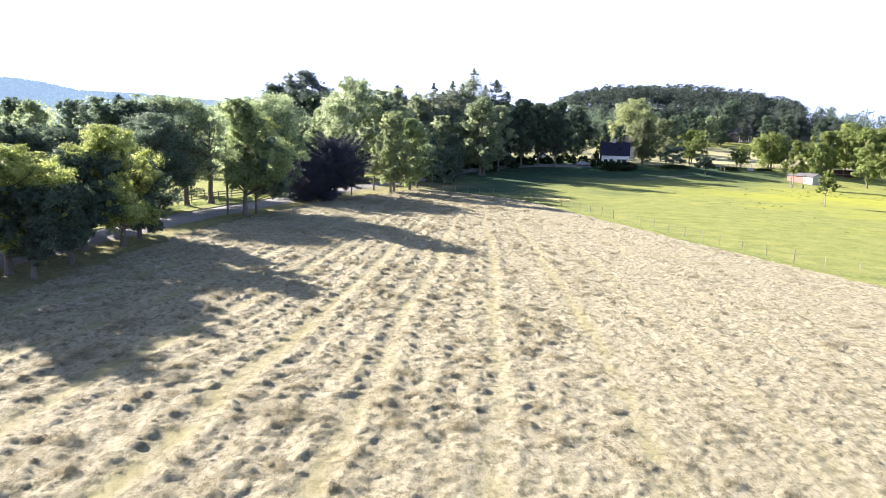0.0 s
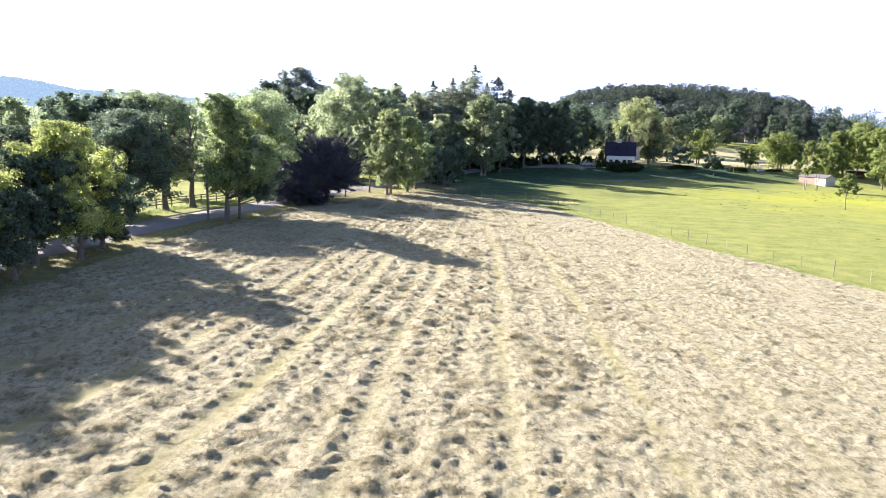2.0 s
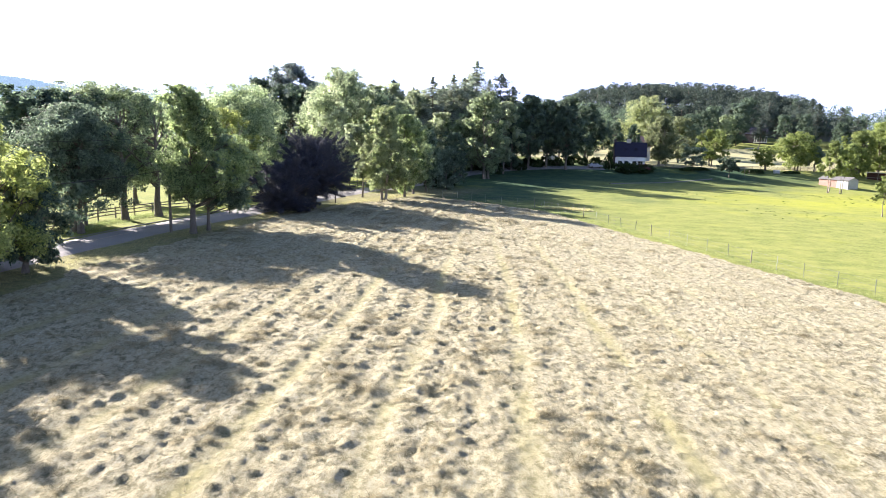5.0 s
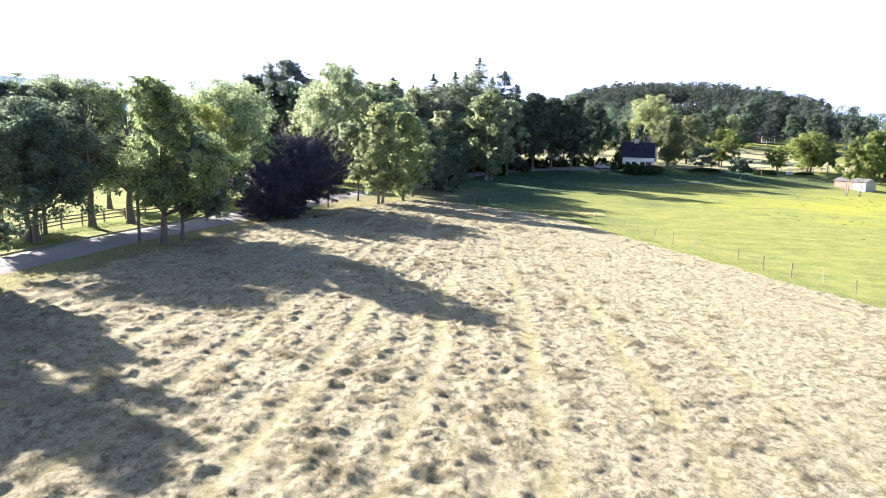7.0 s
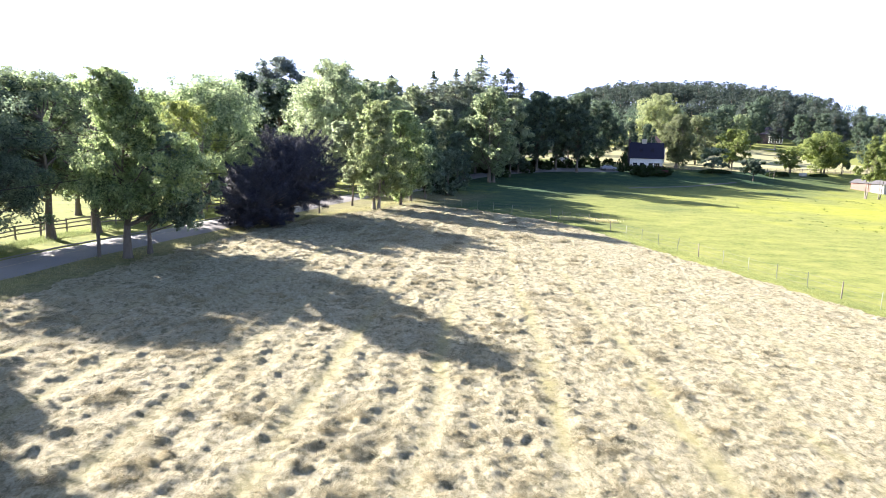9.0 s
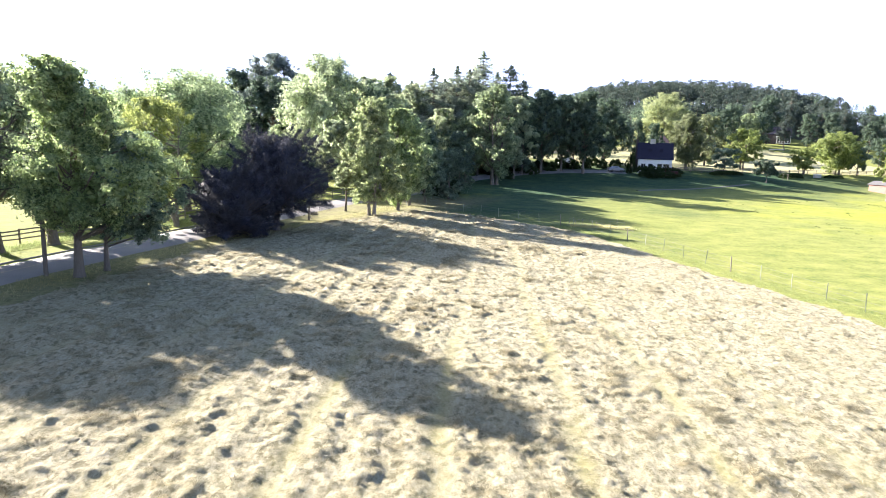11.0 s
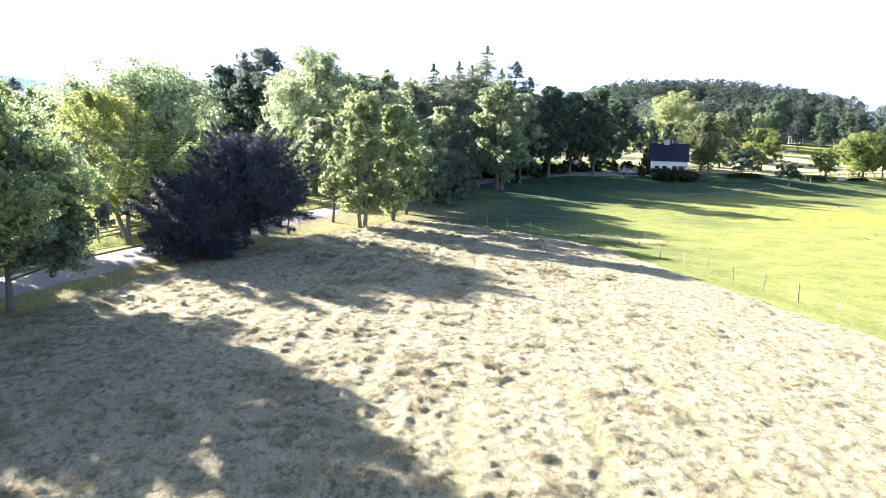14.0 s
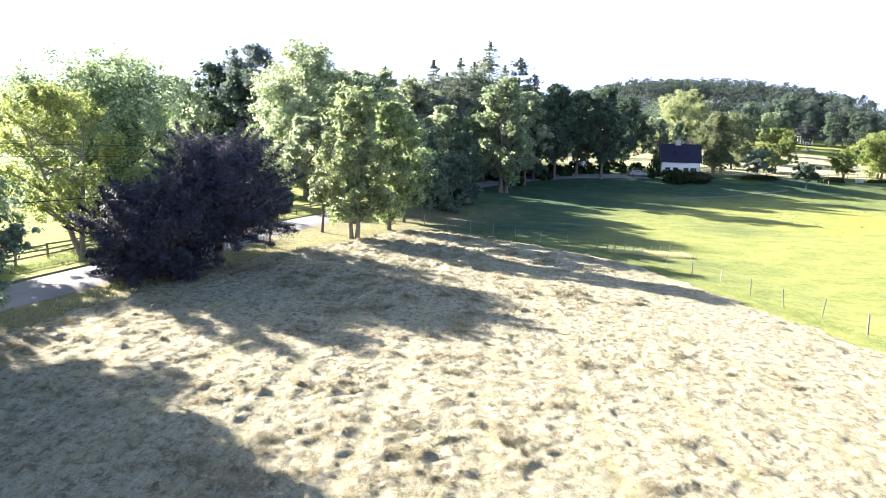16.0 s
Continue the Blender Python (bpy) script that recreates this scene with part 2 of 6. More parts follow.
def tube_arrays(points, radii, sides=6):
    """Vertices and quads of a bent, tapering tube."""
    pts = np.asarray(points, float)
    v, f = [], []
    for i, p in enumerate(pts):
        d = pts[min(i + 1, len(pts) - 1)] - pts[max(i - 1, 0)]
        d = d / (np.linalg.norm(d) + 1e-9)
        a = np.cross(d, (0.31, 0.95, 0.05) if abs(d[2]) > 0.8 else (0, 0, 1))
        a /= np.linalg.norm(a) + 1e-9
        b = np.cross(d, a)
        for s in range(sides):
            w = 2 * math.pi * s / sides
            v.append(p + radii[i] * (math.cos(w) * a + math.sin(w) * b))
    for i in range(len(pts) - 1):
        for s in range(sides):
            f.append((i * sides + s, i * sides + (s + 1) % sides, (i + 1) * sides + (s + 1) % sides, (i + 1) * sides + s))
    return np.array(v), np.array(f)


def join_arrays(items):
    vs, fs, n = [], [], 0
    for v, f in items:
        vs.append(v)
        fs.append(f + n)
        n += len(v)
    return np.concatenate(vs), np.concatenate(fs)


def leaves(rng, centres, outward, size, slim=0.5, loose=0.42):
    """Pointed leaf sprays at the given places, set at random but leaning outwards."""
    n = len(centres)
    nrm = outward + rng.normal(0, loose, (n, 3)) + np.array((0, 0, 0.35))
    nrm /= np.linalg.norm(nrm, axis=1, keepdims=True) + 1e-9
    ax = np.cross(nrm, rng.normal(0, 1, (n, 3)))
    ax /= np.linalg.norm(ax, axis=1, keepdims=True) + 1e-9
    bx = np.cross(nrm, ax)
    s = size * rng.uniform(0.55, 1.4, (n, 1))
    a, b = ax * s * 0.6, bx * s * 0.6 * slim
    v = np.stack([centres - a, centres + b + a * 0.5, centres - b * rng.uniform(0.5, 1.1, (n, 1)) + a * 0.75], axis=1).reshape(-1, 3)
    return v, np.arange(3 * n).reshape(-1, 3)


def crown_shape(kind, h):
    """Crown radius (0 to 1) at crown height h (0 to 1)."""
    if kind == "round":
        return np.sqrt(np.clip(1 - (2 * h - 0.9) ** 2 / 1.22, 0.02, 1))
    if kind == "oval":
        return np.clip(np.sin(np.pi * (0.12 + 0.86 * h)) ** 0.7, 0.1, 1)
    if kind == "vase":
        return np.clip(0.35 + 0.9 * h - 0.95 * np.clip(h - 0.62, 0, 1) ** 1.2 * 2.2, 0.15, 1)
    if kind == "egg":
        return np.clip(np.minimum(0.72 + 1.6 * h, 1.05 - 0.86 * np.clip(h - 0.16, 0, 1) ** 1.0), 0.1, 1)
    if kind == "cone":
        return np.clip(1.02 - h, 0.03, 1)
    if kind == "flat":
        return np.clip(1 - 0.5 * h ** 3, 0.3, 1)
    return np.ones_like(h)


def tree_meshes(name, seed, height, width, base, kind="round", lobes=26, count=16000, size=0.36, leaf="leaf_maple", bark="bark",
                trunk=0.28, trunks=1, lobe=0.17, slim=0.6, airy=0.5, shift=(0, 0), lean_top=(0, 0), plume=None, fork=None, inner_leaf=0.12):
    """The trunk mesh with its limbs and the crown mesh of one tree, with its foot at the origin."""
    rng = np.random.default_rng(seed)
    ch = height - base
    # boughs: clumps of foliage on an uneven envelope
    hs = (np.arange(lobes) + rng.uniform(0, 1, lobes)) / lobes
    ang = np.arange(lobes) * 2.4 + rng.uniform(-0.6, 0.6, lobes)
    lr = lobe * width * rng.uniform(0.5, 1.2, lobes)
    if kind in ("egg", "cone"):
        lr = lr * (0.5 + 0.55 * crown_shape(kind, hs))
    p1, p2 = rng.uniform(0, 6.28, 2)
    uneven = 1 + 0.14 * np.sin(ang + p1) + 0.1 * np.sin(2 * ang + p2 + 3 * hs)
    rr = np.clip(crown_shape(kind, hs) * 0.5 * uneven - lr / width * 0.6, 0.0, 1) * rng.uniform(0.66, 1.2, lobes)
    inner = rng.uniform(0, 1, lobes) < 0.28
    rr[inner] *= 0.35
    c = np.stack([np.cos(ang) * rr * width, np.sin(ang) * rr * width, base + 0.03 * ch + hs * ch * 0.97], axis=1)
    c[:, 2] = np.clip(c[:, 2], base + lr * 0.3, height - lr * rng.uniform(0.5, 0.95, lobes))
    # sprigs on each bough, leaves on each sprig
    m = 9
    flat = plume or 0.75
    sd = rng.normal(0, 1, (lobes, m, 3))
    sd /= np.linalg.norm(sd, axis=2, keepdims=True)
    out = c - np.array((0, 0, base + ch * 0.35))
    out /= np.linalg.norm(out, axis=1, keepdims=True) + 1e-9
    sd = sd + 0.55 * out[:, None, :]
    sc = c[:, None, :] + sd * (lr[:, None, None] * rng.uniform(0.55, 1.1, (lobes, m, 1))) * np.array((1.05, 1.05, flat))
    sr = lr[:, None] * rng.uniform(0.22, 0.46, (lobes, m))
    sc, sr = sc.reshape(-1, 3), sr.reshape(-1)
    w = sr ** 1.7
    pick = rng.choice(len(sr), count, p=w / w.sum())
    d = rng.normal(0, 1, (count, 3))
    d /= np.linalg.norm(d, axis=1, keepdims=True)
    rad = sr[pick] * (rng.uniform(0, 1, count) ** airy) * rng.uniform(0.8, 1.25, count)
    p = sc[pick] + d * rad[:, None] * np.array((1.1, 1.1, flat))
    stray = rng.uniform(0, 1, count) < 0.06
    p[stray] += d[stray] * sr[pick][stray][:, None] * 0.8
    droop = rng.uniform(0, 1, count) < 0.12
    p[droop, 2] -= sr[pick][droop] * 0.6
    # hold the crown to its stated height and width
    rad2 = np.quantile(np.hypot(p[:, 0], p[:, 1]), 0.97)
    kxy, kz = width / 2 / rad2, (height - base) / (np.quantile(p[:, 2], 0.997) - base)
    moved = np.array((*shift, 0.0))
    for q_ in (p, c, sc):
        t_ = np.clip((q_[:, 2:3] - base * 0.5) / (ch * 0.5), 0, 1)
        q_[:, :2] *= kxy
        q_[:, 2] = base + (q_[:, 2] - base) * kz
        q_ += moved * t_ + np.array((*lean_top, 0.0)) * np.clip((q_[:, 2:3] - base) / ch, 0, 1) ** 1.3
    over = np.maximum(p[:, 2] - height, 0)
    p[:, 2] = np.maximum(p[:, 2] - over * 1.6, 0.12)
    bough = p - c[pick // m]
    bough /= np.linalg.norm(bough, axis=1, keepdims=True) + 1e-9
    v, f = leaves(rng, p, bough * 0.8 + d * 0.4, size, slim)
    # larger leaves hidden inside each bough, added to block light through the crown
    deep = int(count * inner_leaf)
    who = rng.choice(lobes, deep, p=lr ** 2 / (lr ** 2).sum())
    q = c[who] + rng.normal(0, 0.24, (deep, 3)) * lr[who][:, None] * np.array((kxy, kxy, flat))
    q[:, 2] = np.clip(q[:, 2], base * 0.8, height - size * 2)
    v2, f2 = leaves(rng, q, q - c[who], size * 1.9, slim * 1.3)
    v, f = join_arrays([(v, f), (v2, f2)])
    crown = mesh_arrays(name + "_crown", v, f, [M[leaf]])
    # trunk and limbs
    wood = []
    for k in range(trunks):
        off = np.zeros(3) if trunks == 1 else np.array((math.cos(k * 2.3 + p1), math.sin(k * 2.3 + p1), 0)) * trunk * 1.5
        lean = rng.normal(0, 0.02, 2) * height + (off[:2] * 3.5 if trunks > 1 else 0)
        if fork:
            off = np.zeros(3)
            lean = np.array(fork[k])
        ts = np.linspace(0, 1, 7)
        top = base + ch * (0.66 if kind != "vase" else 0.5)
        bend = 1.15 if fork else 2.0
        pts = [(off[0] + lean[0] * t ** bend + rng.normal(0, 0.05) * (t > 0), off[1] + lean[1] * t ** bend + rng.normal(0, 0.05) * (t > 0), top * t) for t in ts]
        rad_ = [trunk * (1.28 if t == 0 else 1.0 - 0.9 * t ** 0.75) for t in ts]
        pts.insert(1, (off[0], off[1], 0.4))
        rad_.insert(1, trunk * 1.02)
        wood.append(tube_arrays(pts, rad_, 9))
        for i in range(k, lobes, trunks):
            z0 = max(base * 0.7, min(top * 0.93, c[i, 2] - rng.uniform(0.35, 0.8) * (abs(rr[i]) * width + 0.6)))
            t = z0 / top
            a = np.array((off[0] + lean[0] * t ** bend, off[1] + lean[1] * t ** bend, z0))
            e = c[i]
            mid = (a + e) / 2 + np.array((0, 0, -0.06 * np.linalg.norm(e - a))) + rng.normal(0, 0.15, 3)
            r0 = trunk * (0.45 - 0.25 * t)
            wood.append(tube_arrays([a, mid, e], [r0, r0 * 0.65, r0 * 0.28], 4))
            for j in range(2):
                q = sc[i * m + j * 4]
                wood.append(tube_arrays([mid * 0.4 + e * 0.6, (e + q) / 2 + rng.normal(0, 0.08, 3), q], [r0 * 0.42, r0 * 0.26, 0.012], 3))
    v, f = join_arrays(wood)
    stem = mesh_arrays(name + "_trunk", v, f, [M[bark]], True)
    return stem, crown


def conifer_meshes(name, seed, height, width, base, boughs=70, count=9000, size=0.5, leaf="leaf_pine", trunk=0.32, droop=0.12, uneven=0.25, power=0.85):
    """A conifer: whorls of boughs on one straight stem, with flat sprays of needles."""
    rng = np.random.default_rng(seed)
    t = np.sort(rng.uniform(0, 1, boughs) ** 1.15)
    t = np.round(t * height / 0.8) * 0.8 / height * 0.45 + t * 0.55
    t = np.clip(t, 0, 0.985)
    length = (0.5 * width * (1 - t) ** power + 0.12) * rng.uniform(1 - uneven, 1 + uneven, boughs) * np.clip(0.35 + t * 5, 0.5, 1)
    a = np.arange(boughs) * 2.4 + rng.uniform(-0.5, 0.5, boughs)
    z = base + t * (height - base)
    w = length ** 1.3 + 0.15
    pick = rng.choice(boughs, count, p=w / w.sum())
    s = rng.uniform(0.12, 1, count) ** 0.7
    side = rng.normal(0, 0.13, count) * length[pick] * (1.15 - 0.5 * s)
    lift = -droop * length[pick] * s + 0.35 * droop * length[pick] * s ** 3 + rng.normal(0, 0.1, count) * length[pick] * 0.9
    ca, sa = np.cos(a[pick]), np.sin(a[pick])
    r = s * length[pick]
    p = np.stack([ca * r - sa * side, sa * r + ca * side, z[pick] + lift], axis=1)
    lead = rng.uniform(0, 1, count) < 0.012
    p[lead] = np.stack([rng.normal(0, 0.12, lead.sum()), rng.normal(0, 0.12, lead.sum()), height + rng.uniform(-1.6, 0.3, lead.sum())], axis=1)
    d = np.stack([ca, sa, np.full(count, 0.8)], axis=1)
    v, f = leaves(rng, p, d, size, 0.45, 0.55)
    crown = mesh_arrays(name + "_crown", v, f, [M[leaf]])
    wood = [tube_arrays([(0, 0, 0), (0, 0, 0.5), (0.1, 0, height * 0.5), (0, 0.05, height * 0.99)], [trunk * 1.4, trunk, trunk * 0.6, 0.03], 8)]
    for i in range(0, boughs):
        e = np.array((math.cos(a[i]) * length[i] * 0.85, math.sin(a[i]) * length[i] * 0.85, z[i] - droop * length[i] * 0.7))
        wood.append(tube_arrays([(0, 0, z[i]), e], [0.06 + 0.012 * length[i], 0.015], 4))
    v, f = join_arrays(wood)
    return mesh_arrays(name + "_trunk", v, f, [M["bark"]], True), crown


def cedar_meshes(name, seed, height, width, base, kind="round", plumes=120, count=80000, size=0.16, leaf="leaf_cedar", trunk=0.34, shift=(0, 0), peak=(0, 0)):
    """A red cedar: upright feathery plumes crowded over an uneven dome."""
    rng = np.random.default_rng(seed)
    ch = height - base
    h = (np.arange(plumes) + rng.uniform(0, 1, plumes)) / plumes * 0.9
    a = np.arange(plumes) * 2.4 + rng.uniform(-0.5, 0.5, plumes)
    r = 0.5 * width * crown_shape(kind, h) * rng.uniform(0.45, 0.9, plumes) * (1 + 0.14 * np.sin(a + 1.0 + seed) + 0.1 * np.sin(3 * a + 5 * h))
    tall = 0.2 * ch * rng.uniform(0.6, 1.3, plumes)
    fat = tall * rng.uniform(0.4, 0.62, plumes)
    foot = np.stack([np.cos(a) * r, np.sin(a) * r, base + h * (ch - 0.2 * ch)], axis=1) + np.array((*shift, 0.0)) + np.array((*peak, 0.0)) * h[:, None] ** 2
    grow = np.stack([np.cos(a), np.sin(a), np.zeros(plumes)], axis=1) * (1.0 - 0.45 * h)[:, None] + np.array((0, 0, 1.0)) * np.clip(-0.2 + 1.15 * h, -0.2, 0.8)[:, None] + rng.normal(0, 0.12, (plumes, 3))
    grow /= np.linalg.norm(grow, axis=1, keepdims=True)
    w = tall * fat
    pick = rng.choice(plumes, count, p=w / w.sum())
    t = rng.uniform(0, 1, count) ** 0.85
    d = rng.normal(0, 1, (count, 3))
    d /= np.linalg.norm(d, axis=1, keepdims=True)
    # ragged side sprays along each plume, closing to a soft tip
    comb = 0.6 + 0.4 * np.sin(t * 17 + pick * 1.9 + 2 * np.arctan2(d[:, 1], d[:, 0]))
    reach = fat[pick] * np.clip(1.15 - t, 0.05, 1) ** 0.8 * np.clip(0.4 + 2.5 * t, 0, 1) * comb * rng.uniform(0.2, 1.15, count) ** 0.5
    p = foot[pick] + grow[pick] * (t * tall[pick])[:, None] + d * reach[:, None]
    p[:, 2] = np.maximum(p[:, 2], 0.1)
    parts = [leaves(rng, p, d * 0.7 + grow[pick] * 0.5, size, 0.3, 0.5)]
    deep = count // 3
    who = rng.integers(0, plumes, deep)
    q = foot[who] * np.array((0.72, 0.72, 1)) + rng.normal(0, 0.07 * width, (deep, 3)) * np.array((1, 1, 0.6)) + np.array((0, 0, 0.25))
    q[:, 2] = np.maximum(q[:, 2], base * 0.8)
    parts.append(leaves(rng, q, q - np.array((0, 0, base + ch * 0.4)), size * 1.7, 0.5))
    v, f = join_arrays(parts)
    crown = mesh_arrays(name + "_crown", v, f, [M[leaf]])
    axis_top = np.array((shift[0] + peak[0] * 0.7, shift[1] + peak[1] * 0.7, base + ch * 0.85))
    wood = [tube_arrays([(0, 0, 0), (0, 0, 0.4), axis_top * 0.5, axis_top], [trunk * 1.35, trunk, trunk * 0.6, 0.03], 9)]
    for k in range(0, plumes, 2):
        z0 = max(base * 0.8, foot[k, 2] - 0.55 * r[k])
        start = axis_top * (z0 / axis_top[2])
        wood.append(tube_arrays([start, (start + foot[k]) / 2 - np.array((0, 0, 0.1)), foot[k], foot[k] + grow[k] * tall[k] * 0.8], [trunk * 0.2, trunk * 0.15, trunk * 0.1, 0.01], 4))
    v, f = join_arrays(wood)
    return mesh_arrays(name + "_trunk", v, f, [M["bark"]], True), crown


def tree(x, y, meshes, label, category="tree", group="", scale=(1, 1, 1), turn=0.0, name="tree", sink=0.08):
    """One tree standing on the land."""
    root = new(name)
    root.matrix_world = Matrix.LocRotScale((x, y, float(terrain(x, y)) - sink), Euler((0, 0, turn)), scale)
    for nm, me in zip(("trunk", "crown"), meshes):
        part_mesh(nm, me, root)
    return tagged(root, label, category, group)


# ---- ground ----
def axis(stops):
    out = []
    for a, b, n in stops:
        out += list(np.linspace(a, b, n, endpoint=False))
    return np.array(out + [stops[-1][1]])


def sheet(xs, ys, keep=None, lift=0.0, relief=None):
    X, Y = np.meshgrid(xs, ys)
    Z = terrain(X, Y) + lift
    if relief is not None:
        Z = Z + relief(X, Y)
    v = np.stack([X.ravel(), Y.ravel(), Z.ravel()], axis=1)
    nx, ny = len(xs), len(ys)
    i = (np.arange(ny - 1)[:, None] * nx + np.arange(nx - 1)[None, :]).ravel()
    f = np.stack([i, i + 1, i + nx + 1, i + nx], axis=1)
    if keep is not None:
        cx, cy = v[f, 0].mean(1), v[f, 1].mean(1)
        f = f[keep(cx, cy)]
        used = np.unique(f)
        back = np.zeros(len(v), np.int64)
        back[used] = np.arange(len(used))
        v, f = v[used], back[f]
    return v, f


FIELD = [(-31, -40), (-28, 8), (-27.5, 40), (-26.6, 58), (-25, 72), (-22, 86), (-18.5, 100), (-13.5, 112), (-9, 118), (-5.5, 125), (-2, 128.5), (4, 126.5),
         (9.5, 121.8), (14.5, 117.6), (17.8, 113), (20.6, 105), (23.6, 95), (29.2, 78.5), (36.6, 60), (47, 35), (58, 8), (78, -40)]


PITCH, TRACK = 5.78, -12.4      # spacing of the wheel tracks across the rows, and where one lies


def row_u(x, y):
    """Across the rows of cut hay."""
    return (x - 16) * np.exp(0.006 * (y - 35))


def track(x, y):
    """1 on the bare strips between the swathes, 0 elsewhere."""
    u = row_u(x, y) + 0.9 * (vnoise(x, y, 7.0, 3) - 0.5)
    d = (u - TRACK + PITCH / 2) % PITCH - PITCH / 2
    return np.exp(-(d / 0.52) ** 2)


def heaps(x, y, cell, seed, power, reach=0.62):
    """Rounded heaps, one in each cell of a jittered grid; their height is 0 to 1."""
    x, y = np.asarray(x, float) / cell, np.asarray(y, float) / cell
    xi, yi = np.floor(x), np.floor(y)
    best = np.zeros(x.shape)
    for dx in (-1, 0, 1):
        for dy in (-1, 0, 1):
            cx, cy = xi + dx, yi + dy

            def lot(k):
                return vnoise(cx * 3 + 0.0, cy * 3 + 0.0, 1.0, seed + k)
            r = reach * (0.45 + 0.75 * lot(3))
            d2 = ((x - cx - lot(1)) ** 2 * 0.8 + (y - cy - lot(2)) ** 2 * 1.3) / (r * r)
            best = np.maximum(best, np.clip(1 - d2, 0, 1) * lot(4) ** power)
    return best


def hay_heaps(x, y):
    """How thickly the hay is heaped, 0 to about 1."""
    wx, wy = x + 0.75 * (vnoise(x, y, 0.36, 13) - 0.5) + 0.4 * (vnoise(x, y, 0.17, 15) - 0.5), y + 0.6 * (vnoise(x, y, 0.36, 14) - 0.5) + 0.3 * (vnoise(x, y, 0.17, 16) - 0.5)
    lump = heaps(wx * 0.82, wy * 1.3, 0.95, 40, 3.4, 0.54) + 0.35 * heaps(wx + 5.3, wy * 1.2 + 2.1, 0.5, 50, 3.0)
    return lump * (0.35 + 0.9 * vnoise(x, y, 3.4, 9)) * (0.5 + 0.5 * sm(20, 0, x)) * (1 - 0.8 * track(x, y))


def hay_relief(x, y):
    u = row_u(x, y) + 0.9 * (vnoise(x, y, 7.0, 3) - 0.5) + 0.4 * (vnoise(x, y, 2.0, 4) - 0.5)
    row = 0.5 - 0.5 * np.cos((u - TRACK) * 2 * np.pi / (PITCH / 3))
    strong = 0.2 + 0.8 * sm(12, -4, x)
    n1, n2, n3 = vnoise(x, y, 0.55, 5), vnoise(x + 7, y, 0.34, 6), vnoise(x, y + 3, 0.23, 8)
    rough = np.clip(n1 * 0.42 + n2 * 0.4 + n3 * 0.18 - 0.53, 0, 1) * 0.34 * (1 - 0.58 * sm(2, 16, x)) * (1 - 0.35 * sm(70, 105, y))
    h = 0.11 * strong * row * (0.4 + n2) * (1 - 0.55 * sm(55, 85, y)) + (0.17 * hay_heaps(x, y) + 0.8 * rough * (0.65 + 0.35 * row * strong)) * (0.3 + 1.4 * n3) + 0.07 * n2 * n3 + 0.04 * n3
    return 0.4 * np.tanh(h * (1 - 0.6 * strong * track(x, y)) / 0.4)


def ground_material():
    m, n, l, b = material("pasture_grass", 0.95)
    fine, mid, wide = noise_node(n, l, 2.2, 8, 0.75), noise_node(n, l, 0.3, 6, 0.65, (1, 1.35, 1)), noise_node(n, l, 0.05, 5, 0.65)
    c = ramp(n, l, fine, [(0.3, (0.07, 0.11, 0.038)), (0.68, (0.24, 0.262, 0.07))])
    c = blend(n, l, ramp(n, l, mid, [(0.36, (0, 0, 0)), (0.7, (0.7, 0.7, 0.7))]), c, (0.31, 0.31, 0.1))
    # bank grass darkened to teal, the trees' shade put into its colour
    shade_grass = ramp(n, l, fine, [(0.3, (0.004, 0.022, 0.02)), (0.66, (0.022, 0.074, 0.05))])
    shade_grass = blend(n, l, ramp(n, l, mid, [(0.45, (0, 0, 0)), (0.72, (0.55, 0.55, 0.55))]), shade_grass, (0.075, 0.135, 0.056))
    bank_shade = n.new("ShaderNodeAttribute")
    bank_shade.attribute_name = "bank_shade"
    c = blend(n, l, bank_shade.outputs["Fac"], c, shade_grass)
    # dry trodden verge between the lane and the mown field
    dry = n.new("ShaderNodeAttribute")
    dry.attribute_name = "dry"
    litter = ramp(n, l, fine, [(0.3, (0.085, 0.08, 0.045)), (0.7, (0.3, 0.275, 0.165))])
    c = blend(n, l, blend(n, l, 1.0, dry.outputs["Fac"], ramp(n, l, mid, [(0.3, (1, 1, 1)), (0.75, (0.62, 0.62, 0.62))]), "MULTIPLY"), c, litter)
    # yellow flowering grass further into the pasture
    geo = n.new("ShaderNodeNewGeometry")
    far = n.new("ShaderNodeVectorMath")
    far.operation, far.inputs[1].default_value = "DISTANCE", (104, 142, 0)
    l.new(geo.outputs["Position"], far.inputs[0])
    near = n.new("ShaderNodeMapRange")
    for key, value in (("From Min", 58.0), ("From Max", 8.0), ("To Min", 0.0), ("To Max", 0.36)):
        near.inputs[key].default_value = value
    l.new(far.outputs["Value"], near.inputs["Value"])
    add = n.new("ShaderNodeMath")
    l.new(near.outputs[0], add.inputs[0])
    l.new(wide, add.inputs[1])
    c = blend(n, l, ramp(n, l, add.outputs[0], [(0.58, (0, 0, 0)), (0.95, (0.85, 0.85, 0.85))]), c, (0.33, 0.345, 0.04))
    l.new(c, b.inputs["Base Color"])
    b.inputs["Specular IOR Level"].default_value = 0.1
    bump(n, l, b, fine, 0.7, 0.14)
    return m


